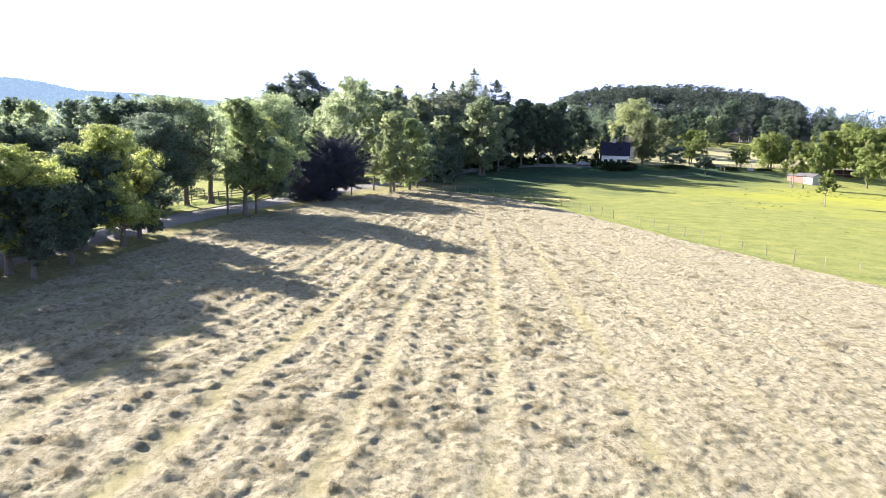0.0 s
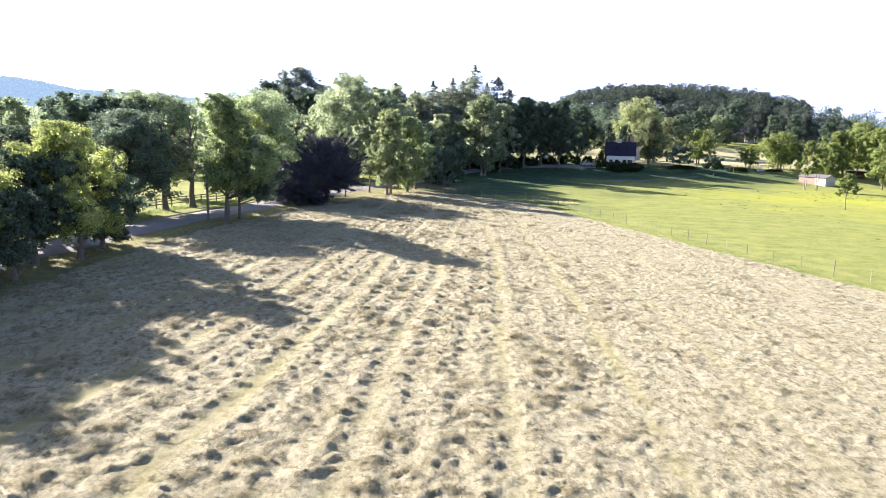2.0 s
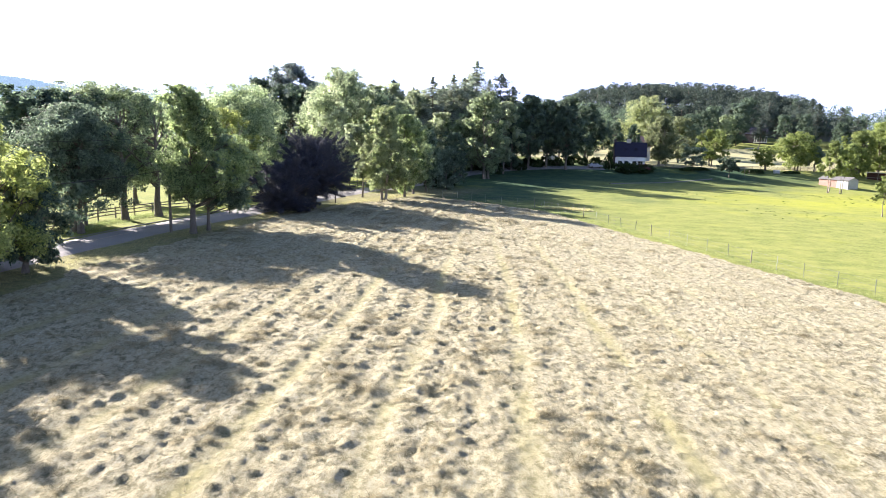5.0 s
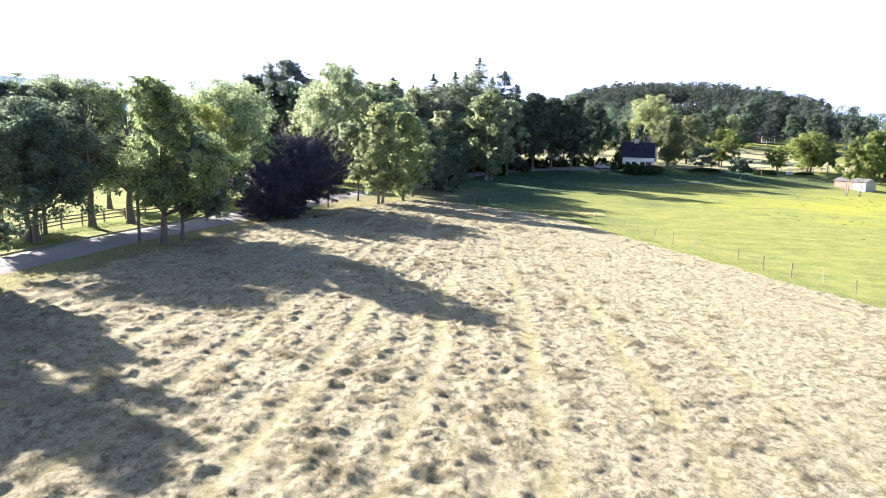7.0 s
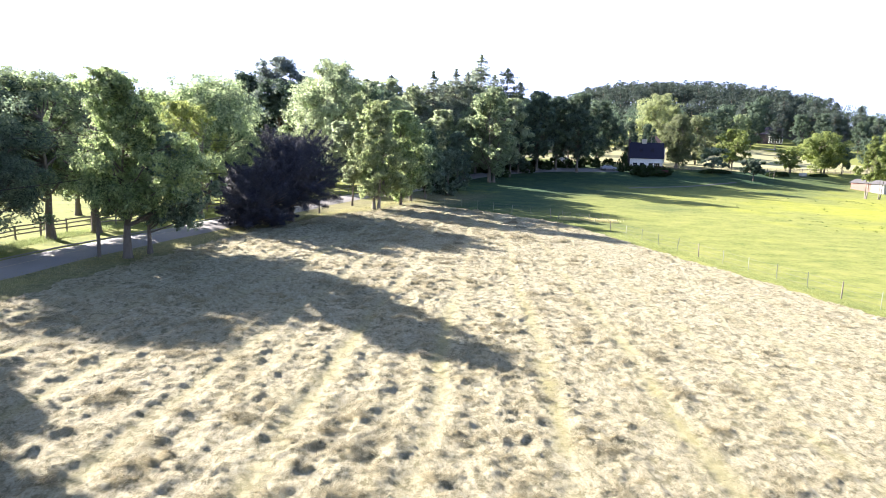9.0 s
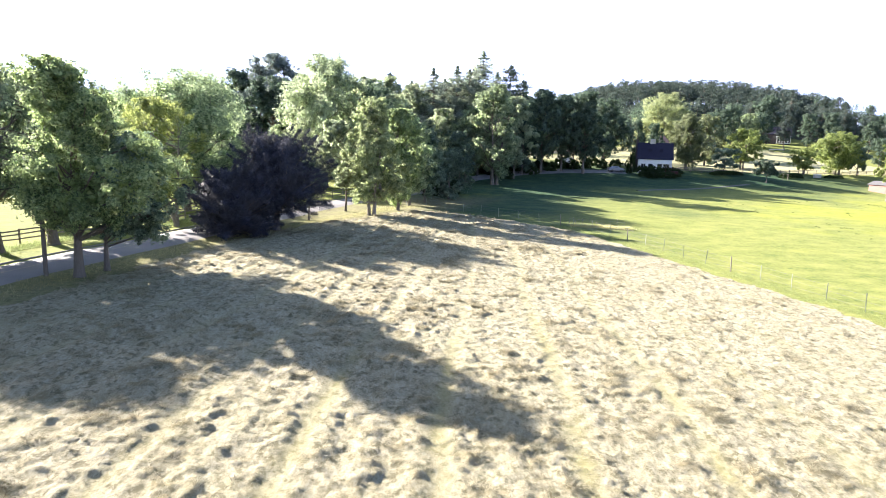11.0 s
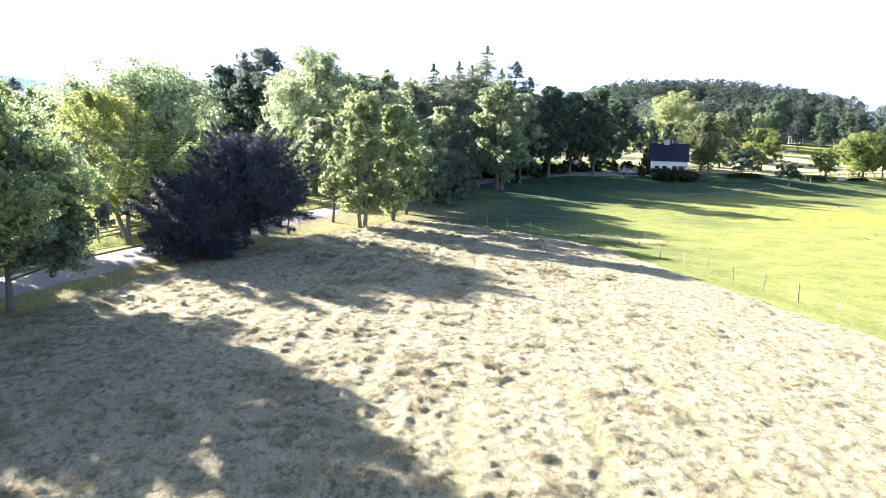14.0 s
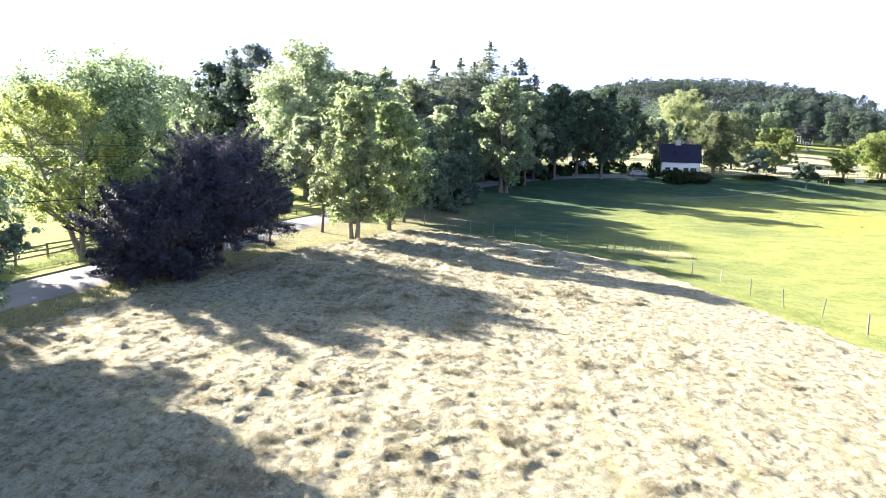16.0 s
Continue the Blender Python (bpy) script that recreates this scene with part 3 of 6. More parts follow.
def hay_material(name="cut_hay"):
    m, n, l, b = material(name, 0.9)
    fine = noise_node(n, l, 11.0, 8, 0.85)
    streak = noise_node(n, l, 7.0, 7, 0.78, (1.0, 0.3, 1.0, 25))
    wide = noise_node(n, l, 0.22, 4, 0.6)
    c = ramp(n, l, fine, [(0.33, (0.1, 0.08, 0.046)), (0.44, (0.29, 0.259, 0.167)), (0.62, (0.475, 0.443, 0.315))])
    c = blend(n, l, ramp(n, l, streak, [(0.46, (0, 0, 0)), (0.6, (0.72, 0.72, 0.72))]), c, (0.5, 0.47, 0.36))
    # stubble between the swathes, also painted dark for the shade among stalks
    stub_shade = noise_node(n, l, 2.6, 7, 0.72, (1.0, 0.8, 1.0, 20))
    c = blend(n, l, ramp(n, l, stub_shade, [(0.4, (0.8, 0.8, 0.8)), (0.51, (0, 0, 0))]), c, (0.13, 0.12, 0.066))
    att = n.new("ShaderNodeAttribute")
    att.attribute_name = "bare"
    c = blend(n, l, att.outputs["Fac"], c, blend(n, l, fine, (0.21, 0.197, 0.08), (0.42, 0.388, 0.195)))
    c = blend(n, l, ramp(n, l, wide, [(0.48, (0, 0, 0)), (0.72, (0.3, 0.3, 0.3))]), c, (0.36, 0.335, 0.2))
    # browner clumps: the shade inside the heaps is put into the colour
    heap_shade = n.new("ShaderNodeAttribute")
    heap_shade.attribute_name = "heap_shade"
    c = blend(n, l, heap_shade.outputs["Fac"], c, blend(n, l, fine, (0.16, 0.125, 0.06), (0.42, 0.36, 0.21)))
    l.new(c, b.inputs["Base Color"])
    b.inputs["Specular IOR Level"].default_value = 0.15
    mid = noise_node(n, l, 4.2, 5, 0.7)
    both = n.new("ShaderNodeMath")
    both.operation, both.inputs[1].default_value = "MULTIPLY_ADD", 0.9
    l.new(mid, both.inputs[0])
    l.new(fine, both.inputs[2])
    bump(n, l, b, both.outputs[0], 1.0, 0.11)
    return m


def straw_material():
    m, n, l, b = material("loose_straw", 0.7)
    geo = n.new("ShaderNodeNewGeometry")
    c = ramp(n, l, geo.outputs["Random Per Island"], [(0.0, (0.13, 0.105, 0.06)), (0.25, (0.31, 0.28, 0.185)), (1.0, (0.5, 0.472, 0.335))])
    l.new(c, b.inputs["Base Color"])
    tr = n.new("ShaderNodeBsdfTranslucent")
    l.new(c, tr.inputs["Color"])
    mix = n.new("ShaderNodeMixShader")
    mix.inputs[0].default_value = 0.45
    l.new(b.outputs[0], mix.inputs[1])
    l.new(tr.outputs[0], mix.inputs[2])
    l.new(mix.outputs[0], n["Material Output"].inputs[0])
    return m


M["straw"] = straw_material()
M["ground"] = ground_material()
M["hay"] = hay_material()
M["asphalt"] = two_scale("worn_asphalt", (0.15, 0.145, 0.15), (0.26, 0.25, 0.26), 0.3, 14.0, rough=0.8, bump_by=0.3, depth=0.01, tint=(0.26, 0.25, 0.25))

xs = axis([(-3000, -400, 14), (-400, -130, 27), (-130, 220, 140), (220, 500, 40), (500, 3000, 12)])
ys = axis([(-600, -60, 12), (-60, 250, 125), (250, 560, 70), (560, 4500, 20)])
v, f = sheet(xs, ys)
land = mesh_arrays("ground", v, f, [M["ground"]], True)
near = np.full(len(v), 1e9)
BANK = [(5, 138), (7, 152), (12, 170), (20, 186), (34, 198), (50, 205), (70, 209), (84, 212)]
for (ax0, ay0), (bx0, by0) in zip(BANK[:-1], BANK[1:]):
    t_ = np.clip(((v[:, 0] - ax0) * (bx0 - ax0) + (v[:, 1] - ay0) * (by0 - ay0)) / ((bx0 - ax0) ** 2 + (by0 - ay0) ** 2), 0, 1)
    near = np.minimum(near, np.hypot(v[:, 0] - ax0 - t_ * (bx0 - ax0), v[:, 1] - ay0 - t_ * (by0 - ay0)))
# mask for the painted bank shade: full near the BANK line, fading outwards
shade_mask = sm(38, 10, near + 22 * (vnoise(v[:, 0], v[:, 1], 14, 61) - 0.5)) * sm(-12, 0, v[:, 0])
land.attributes.new("bank_shade", "FLOAT", "POINT").data.foreach_set("value", (0.9 * shade_mask).astype(np.float32))
lane = np.interp(v[:, 1], [-40, 0, 30, 66, 85, 97, 116, 130, 141, 157], [-46, -41, -37.5, -33, -29, -25.4, -20, -15.8, -11.2, -4])
verge = sm(-1, 1.5, v[:, 0] - lane) * sm(22, 13, v[:, 0] - lane) * sm(160, 140, v[:, 1])
land.attributes.new("dry", "FLOAT", "POINT").data.foreach_set("value", (0.95 * verge).astype(np.float32))
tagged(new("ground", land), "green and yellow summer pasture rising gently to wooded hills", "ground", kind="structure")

# the mown field
xs, ys = np.concatenate([np.arange(-32, -29, 0.5), np.arange(-29, -20, 0.18), np.arange(-20, 26, 0.13), np.arange(26, 48, 0.2), np.arange(48, 79, 0.6)]), np.concatenate([np.arange(-40, 8, 0.8), np.arange(8, 15.5, 0.3), np.arange(15.5, 100, 0.15), np.arange(100, 130, 0.22)])


def ragged(cx, cy):
    return inside(cx + 1.0 * (vnoise(cx, cy, 1.3, 21) - 0.5), cy + 1.0 * (vnoise(cx, cy, 1.3, 22) - 0.5), FIELD)


v, f = sheet(xs, ys, ragged, 0.035, hay_relief)
me = mesh_arrays("hay_field", v, f, [M["hay"]], True)
gap = track(v[:, 0], v[:, 1]) * np.clip(vnoise(v[:, 0], v[:, 1], 1.4, 31) * 1.3 + 0.05, 0, 1) * np.clip(vnoise(v[:, 0], v[:, 1], 13.0, 33) * 1.5, 0.15, 0.85) * (0.4 + 0.6 * sm(18, 6, v[:, 0])) * (1 - 0.45 * sm(58, 85, v[:, 1]))
att = me.attributes.new("bare", "FLOAT", "POINT")
att.data.foreach_set("value", gap.astype(np.float32))
# painted shade of the heaps, stronger where hay lies thicker
att = me.attributes.new("heap_shade", "FLOAT", "POINT")
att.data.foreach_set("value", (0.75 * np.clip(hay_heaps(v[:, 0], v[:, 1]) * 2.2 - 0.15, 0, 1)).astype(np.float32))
tagged(new("hay_field", me), "pale cut hay lying in loose uneven rows on a mown field", "field", kind="structure")


def straws(seed, count, x0, x1, y0, y1):
    """Loose stalks lying on the rows of hay."""
    rng = np.random.default_rng(seed)
    x, y = rng.uniform(x0, x1, count), rng.uniform(y0, y1, count)
    ok = inside(x, y, FIELD)
    x, y = x[ok], y[ok]
    n = len(x)
    h = hay_relief(x, y)
    keep = rng.uniform(0, 1, n) < 0.16 + 3.0 * np.maximum(h - 0.03, 0)
    x, y, h = x[keep], y[keep], h[keep]
    n = len(x)
    a, e = rng.uniform(0, 6.28, n), rng.normal(0.1 + np.clip(h * 2.2, 0, 0.5), 0.32, n)
    ln, w = rng.uniform(0.14, 0.5, n) * 0.5, rng.uniform(0.004, 0.009, n) * (1 + 0.9 * sm(75, 125, y))
    d = np.stack([np.cos(a) * np.cos(e), np.sin(a) * np.cos(e), np.sin(e)], axis=1)
    b = np.stack([-np.sin(a), np.cos(a), rng.normal(0, 0.5, n)], axis=1) * w[:, None]
    c = np.stack([x, y, terrain(x, y) + 0.035 + h + 0.03], axis=1)
    v = np.stack([c - d * ln[:, None] - b, c - d * ln[:, None] + b, c + d * ln[:, None]], axis=1).reshape(-1, 3)
    return v, np.arange(3 * n).reshape(-1, 3)


def tufts(seed, count, blades, x0, x1, y0, y1):
    """Heaped handfuls of hay that stand up from the rows."""
    rng = np.random.default_rng(seed)
    x, y = rng.uniform(x0, x1, count), rng.uniform(y0, y1, count)
    lump = hay_heaps(x, y)
    ok = inside(x, y, FIELD) & (rng.uniform(0, 1, count) < np.clip(lump * 3.2 - 0.2, 0.006, 1))
    x, y, lump = x[ok], y[ok], lump[ok]
    n = len(x)
    s_ = np.repeat(rng.uniform(0.7, 1.35, n), blades)
    cx, cy, lp = np.repeat(x, blades), np.repeat(y, blades), np.repeat(lump, blades)
    m = n * blades
    a, e = rng.uniform(0, 6.28, m), rng.uniform(-0.25, 0.8, m)
    off = rng.uniform(0, 0.2, m) * s_
    px, py = cx + np.cos(a + 0.6) * off, cy + np.sin(a + 0.6) * off
    ln, w = rng.uniform(0.1, 0.26, m) * s_, rng.uniform(0.005, 0.013, m) * s_ * (0.85 + 1.2 * sm(70, 125, cy))
    d = np.stack([np.cos(a) * np.cos(e), np.sin(a) * np.cos(e), np.sin(e)], axis=1) * ln[:, None]
    b = np.stack([-np.sin(a), np.cos(a), rng.normal(0, 0.4, m)], axis=1) * w[:, None]
    c = np.stack([px, py, terrain(px, py) + 0.03 + hay_relief(px, py) + rng.uniform(0, 0.17, m) * np.clip(lp * 1.6, 0, 1)], axis=1)
    v = np.stack([c - b, c + b, c + d], axis=1).reshape(-1, 3)
    return v, np.arange(3 * m).reshape(-1, 3)


v, f = tufts(72, 300000, 16, -28, 44, 15, 128)
tagged(new("hay_tufts", mesh_arrays("hay_tufts", v, f, [M["straw"]])), "small heaped tufts of drying hay along the rows", "hay", kind="stuff")
v, f = straws(71, 660000, -28, 45, 8, 128)
tagged(new("loose_hay", mesh_arrays("loose_hay", v, f, [M["straw"]])), "loose pale hay stalks scattered over the mown rows", "hay", kind="stuff")

# the lane
ROAD = [(-52, -90), (-46, -40), (-41, 0), (-37.5, 30), (-35, 52), (-33, 66), (-31, 76), (-29, 85), (-25.4, 97), (-20, 116), (-15.8, 130), (-11.2, 141), (-4, 157), (2.5, 174),
        (8.5, 188.5), (18, 199), (31, 207), (42, 211), (51, 213.5)]


def ribbon(line, width, lift, name, mat, step=1.2, across=5, crown=0.05):
    pts = densify(line, step)
    vs = []
    for i, (px, py) in enumerate(pts):
        (ax_, ay_), (bx_, by_) = pts[max(i - 1, 0)], pts[min(i + 1, len(pts) - 1)]
        dx, dy = bx_ - ax_, by_ - ay_
        k = math.hypot(dx, dy)
        for s in range(across):
            w = s / (across - 1) * 2 - 1
            o = w * width / 2 * (1 + 0.04 * math.sin(i * 0.7 + w) * abs(w))
            qx, qy = px + dy / k * o, py - dx / k * o
            vs.append((qx, qy, float(terrain(qx, qy)) + lift + crown * (1 - w * w) - (0.16 if abs(w) == 1 else 0)))
    fs = [(i * across + s, i * across + s + 1, (i + 1) * across + s + 1, (i + 1) * across + s) for i in range(len(pts) - 1) for s in range(across - 1)]
    return mesh_arrays(name, vs, fs, [mat], True)


tagged(new("road", ribbon(ROAD, 5.4, 0.1, "road", M["asphalt"], across=7)), "narrow worn grey asphalt lane curving past trees", "road", kind="structure")
M["kerb"] = two_scale("dark_kerb", (0.16, 0.15, 0.12), (0.3, 0.28, 0.23), 0.8, 9.0)
M["line_paint"] = two_scale("faded_line_paint", (0.4, 0.36, 0.25), (0.55, 0.5, 0.36), 0.6, 8.0)


def beside(line, off):
    """A plan line moved sideways, to its left."""
    pts = densify(line, 3.0)
    out = []
    for i, (px, py) in enumerate(pts):
        (ax_, ay_), (bx_, by_) = pts[max(i - 1, 0)], pts[min(i + 1, len(pts) - 1)]
        k = math.hypot(bx_ - ax_, by_ - ay_)
        out.append((px - (by_ - ay_) / k * off, py + (bx_ - ax_) / k * off))
    return out


tagged(new("kerb", ribbon(beside(ROAD[3:15], 2.8), 0.18, 0.08, "kerb", M["kerb"], 1.5, 5, 0.02)), "low dark asphalt kerb along the far side of the lane", "kerb", kind="structure")
tagged(new("road_line", ribbon(beside(ROAD[3:15], 0.05), 0.12, 0.16, "road_line", M["line_paint"], 1.5, 3, 0.004)), "faded pale line down the middle of the lane", "road marking", kind="structure")
M["track"] = two_scale("trodden_track", (0.085, 0.09, 0.085), (0.18, 0.185, 0.165), 0.5, 5.0)
tagged(new("path", ribbon([(44.5, 178.6), (51.3, 183.8), (63.8, 192.3), (73.2, 198.6), (81.5, 204.0)], 1.05, 0.12, "path", M["track"], 1.5, 5, 0.02)), "narrow grey trodden path across the grass bank", "path", kind="structure")

# ---- trees along the lane ----
T = tree_meshes
locust = T("locust", 11, 11.2, 8.5, 2.2, "round", 36, 32000, 0.19, "leaf_yellow", trunk=0.3)
dusky = T("dusky_maple", 12, 9.5, 8.0, 2.7, "round", 30, 26000, 0.22, "leaf_shade", trunk=0.3)
for x, y, sc, tn in ((-31.3, 46.0, 1.0, 0.3), (-32.2, 51.4, 0.92, 2.1)):
    tree(x, y, locust, "yellow-green locust tree over a dark trunk beside the lane", group="lane side locusts", scale=(sc, sc, sc * 0.86), turn=tn)
# the two smallest stand in for the shade under the locusts' crowns
for x, y, tn, sc in ((-31.0, 55.6, 1.0, 0.95), (-28.9, 45.0, 0.7, 0.72), (-29.2, 50.4, 4.4, 0.7), (-31.5, 40.5, 2.5, 1.0), (-40.5, 47.0, 0.5, 1.16), (-40.0, 54.0, 3.0, 1.18), (-39.8, 61.5, 4.0, 1.15), (-39.8, 69.0, 5.2, 1.1), (-46, 58, 2.2, 1.15), (-40.5, 103.5, 1.4, 1.15)):
    # the last is out of view, added to cast shade on the lane
    tree(x, y, dusky, "shaded dark green roadside maple, of a row partly added for shade", group="shaded lane maples", scale=(sc, sc, sc), turn=tn)
tree(-28.9, 58.2, T("bright_tree", 2, 11.2, 9.2, 2.6, "round", 40, 38000, 0.18, "leaf_yellow", trunk=0.26, shift=(-0.7, 0)), "bright yellow-green tree with an open crown at the field edge")
tree(-29.4, 62.6, T("dark_maple", 13, 8.0, 6.6, 1.3, "round", 40, 40000, 0.17, "leaf_shade", trunk=0.24), "dense dusky purple-green tree at the edge of the lane")
tree(-24.7, 82.2, T("maple", 1, 14.8, 10.8, 3.8, "egg", 70, 64000, 0.185, "leaf_sunny", trunk=0.36, shift=(2.0, -0.3), lean_top=(-2.0, -1.4), lobe=0.14), "tall green maple with a dense crown between lane and field")
# second stem; its dark crown also paints the tall maple's shaded lower right
tree(-23.9, 84.4, T("young_maple", 14, 10.2, 7.8, 2.6, "round", 34, 32000, 0.19, "leaf_dark", trunk=0.22, shift=(1.5, 0)), "young maple whose dark crown also paints the taller maple's shaded side")
tall = T("roadside_ash", 65, 15.6, 12.8, 5.0, "round", 56, 33000, 0.22, "leaf_maple", trunk=0.42, shift=(-3.4, 2.2), inner_leaf=0.04, lobe=0.14)
tree(-34.8, 88.8, tall, "tall grey-green ash across the lane", group="ashes across the lane", scale=(1.0, 1.0, 0.97))
tree(-32.9, 93.0, tall, "tall grey-green ash across the lane", group="ashes across the lane", scale=(1.08, 1.08, 0.98), turn=0.35)
tree(-35.0, 79.8, T("leaning_maple", 16, 12.6, 12.5, 3.8, "round", 44, 52000, 0.21, "leaf_dark", trunk=0.32, trunks=2), "two-stemmed dark maple beside the rail fence")
# added at the edge of view to cast shade on the lane
tree(-42.0, 85.5, dusky, "shaded dark green roadside maple, of a row partly added for shade", group="shaded lane maples", scale=(1.75, 1.75, 1.5), turn=0.9)
tree(-20.2, 100.8, cedar_meshes("cedar", 17, 8.3, 8.6, 0.6, "round", 150, 84000, shift=(0.8, 0)), "dark bushy red cedar with foliage down to the grass", "cedar")
tree(-16.9, 106.0, cedar_meshes("cedar_tall", 18, 12.1, 9.6, 2.4, "round", 140, 80000, trunk=0.36, shift=(0.7, 0), peak=(-1.2, 0)), "dark broad red cedar on a bare trunk", "cedar")
tree(-15.2, 114.6, T("thin_tree", 19, 7.4, 4.2, 2.8, "oval", 14, 6000, 0.28, "leaf_dark", trunk=0.12), "slender young tree beside the lane")
tree(-12.2, 124.4, T("grey_tree", 20, 12.2, 7.4, 3.6, "round", 26, 19000, 0.27, "leaf_grey", trunk=0.17, shift=(-1.0, 0)), "pale grey-green tree on a thin trunk")
tree(-8.4, 121.0, T("fresh_tree", 21, 15.2, 9.0, 2.4, "egg", 56, 38000, 0.25, "leaf_bright", "pale_bark", trunk=0.26, trunks=2), "fresh green tree with two pale stems at the field corner")
tree(-5.3, 128.0, T("green_tree", 22, 14.2, 8.0, 2.4, "oval", 44, 28000, 0.3, "leaf_sunny", trunk=0.24), "leafy green tree at the field corner")
tree(-4.0, 134.5, T("green_tree_b", 23, 13.8, 8.4, 2.6, "oval", 40, 24000, 0.3, "leaf_maple", trunk=0.22), "green tree beside the lane")
tree(-1.8, 140.0, T("green_tree_c", 24, 12.0, 7.5, 1.6, "round", 24, 14000, 0.36, "leaf_dark", trunk=0.2), "dark green tree beside the lane")
tree(2.2, 147.0, T("bluish_bush", 25, 8.6, 7.6, 0.5, "round", 22, 14000, 0.34, "leaf_dark", trunk=0.18), "bushy blue-green tree at the lane edge")
tree(-27.4, 105.6, T("yellow_ash", 26, 13.4, 11.0, 3.6, "round", 46, 26000, 0.2, "leaf_yellow", "pale_bark", trunk=0.27, trunks=2, shift=(-1.8, 0), fork=((-3.6, -0.6), (0.4, 0.6)), inner_leaf=0.0, lobe=0.12), "yellow-green tree with forked stems across the lane")
tree(-31.2, 118.5, T("round_maple", 27, 17.4, 19.5, 2.6, "round", 80, 62000, 0.28, "leaf_maple", trunk=0.45), "broad round maple beyond the lane")
tree(-20.6, 157.0, T("pale_ash", 28, 24.0, 18.5, 3.4, "round", 64, 46000, 0.36, "leaf_grey", trunk=0.5), "very tall pale green ash beyond the lane")

# ---- wood behind the lane ----
wood_a = T("wood_maple", 31, 18.0, 13.0, 2.5, "round", 34, 8200, 0.53, "leaf_maple", trunk=0.35)
wood_b = T("wood_dark", 32, 20.0, 12.5, 2.5, "oval", 34, 8200, 0.53, "leaf_shade", trunk=0.35)
wood_c = T("wood_grey", 33, 19.0, 12.0, 3.0, "oval", 34, 8200, 0.53, "leaf_grey", trunk=0.35)
pine_a = conifer_meshes("white_pine", 34, 27.0, 13.5, 5.5, 120, 22000, 0.42, trunk=0.36, droop=-0.1, uneven=0.5, power=0.5)
spruce = conifer_meshes("spruce", 35, 27.0, 13.5, 2.0, 280, 46000, 0.34, "leaf_spruce", trunk=0.24, droop=0.34, uneven=0.5, power=0.62)
dense_pine = T("dense_pine", 38, 28.0, 19.0, 4.0, "round", 90, 44000, 0.38, "leaf_hazed_pine", trunk=0.45, lobe=0.13, slim=0.45, plume=0.5)
WOOD = [(-42.6, 207, dense_pine, 1.03), (-36, 196, wood_b, 1.1), (-30, 182, wood_a, 1.05), (-50, 176, wood_b, 0.95), (-62, 190, wood_a, 0.95), (-15.5, 181, wood_c, 1.12),
        (-18, 203, wood_c, 1.22), (-6, 196, wood_c, 1.12), (-2, 176, wood_c, 0.72), (9, 204, wood_c, 1.12), (-26, 216, wood_b, 1.2), (-74, 170, wood_a, 0.9), (-88, 182, wood_c, 0.85),
        (-70, 150, wood_c, 0.8), (-84, 150, wood_b, 0.78), (-60, 158, wood_a, 0.85), (-100, 160, wood_a, 0.85), (-115, 175, wood_b, 0.8), (-56, 205, wood_c, 0.95), (-130, 160, wood_c, 0.8),
        (-48, 148, wood_a, 0.9), (-40, 158, wood_c, 0.95), (-98, 200, pine_a, 0.7), (-112, 140, wood_a, 0.75), (-95, 128, wood_b, 0.75), (-10, 152, wood_a, 0.92), (-13.5, 165, wood_b, 1.0), (-8.5, 164, wood_c, 0.95),
        (0.5, 184, wood_c, 0.86), (4.2, 157.5, wood_b, 0.58), (-16, 174, wood_a, 1.05), (10, 196, wood_a, 0.98), (16, 203, wood_a, 1.05), (-2, 203, wood_a, 1.08)]
# fuller crowns on the skyline, and the conifers that rise above them
WOOD += [(-13.1, 207, wood_c, 1.24), (-33, 206, wood_a, 1.22), (-25, 187, wood_c, 1.2), (-6.5, 210, wood_c, 1.14), (1, 212, wood_c, 1.16), (8, 208, wood_b, 1.14), (12.5, 206, wood_c, 1.12), (-44, 200, wood_b, 1.12), (-51, 206, wood_b, 1.25), (-37, 210, dense_pine, 0.86)]
WOOD += [(-1.4, 194, spruce, 0.93), (4.4, 200, spruce, 0.95), (1.4, 199, spruce, 0.84), (7.6, 203, spruce, 0.92), (11.3, 208, spruce, 1.09), (15.5, 213, spruce, 0.9), (-14.0, 224, pine_a, 0.92), (-7.0, 205, spruce, 0.82), (18.6, 209, pine_a, 0.97),
         (22.5, 212, pine_a, 0.84), (10.0, 226, pine_a, 0.95)]
for k, (x, y, mm, sc) in enumerate(WOOD):
    pine, wide = mm in (pine_a, spruce, dense_pine), 1.2 if mm is spruce else 1.0
    tree(x, y, mm, "tall dark conifer rising above the wood" if pine else "leafy broad-crowned tree in the wood beyond the lane", "conifer" if pine else "tree", "wood beyond the lane", (sc * wide, sc * wide, sc), k * 1.3)

# ---- trees by the house ----
shade_tree = T("shade_tree", 36, 20.0, 13.5, 4.5, "oval", 50, 22000, 0.42, "leaf_shade", trunk=0.36)
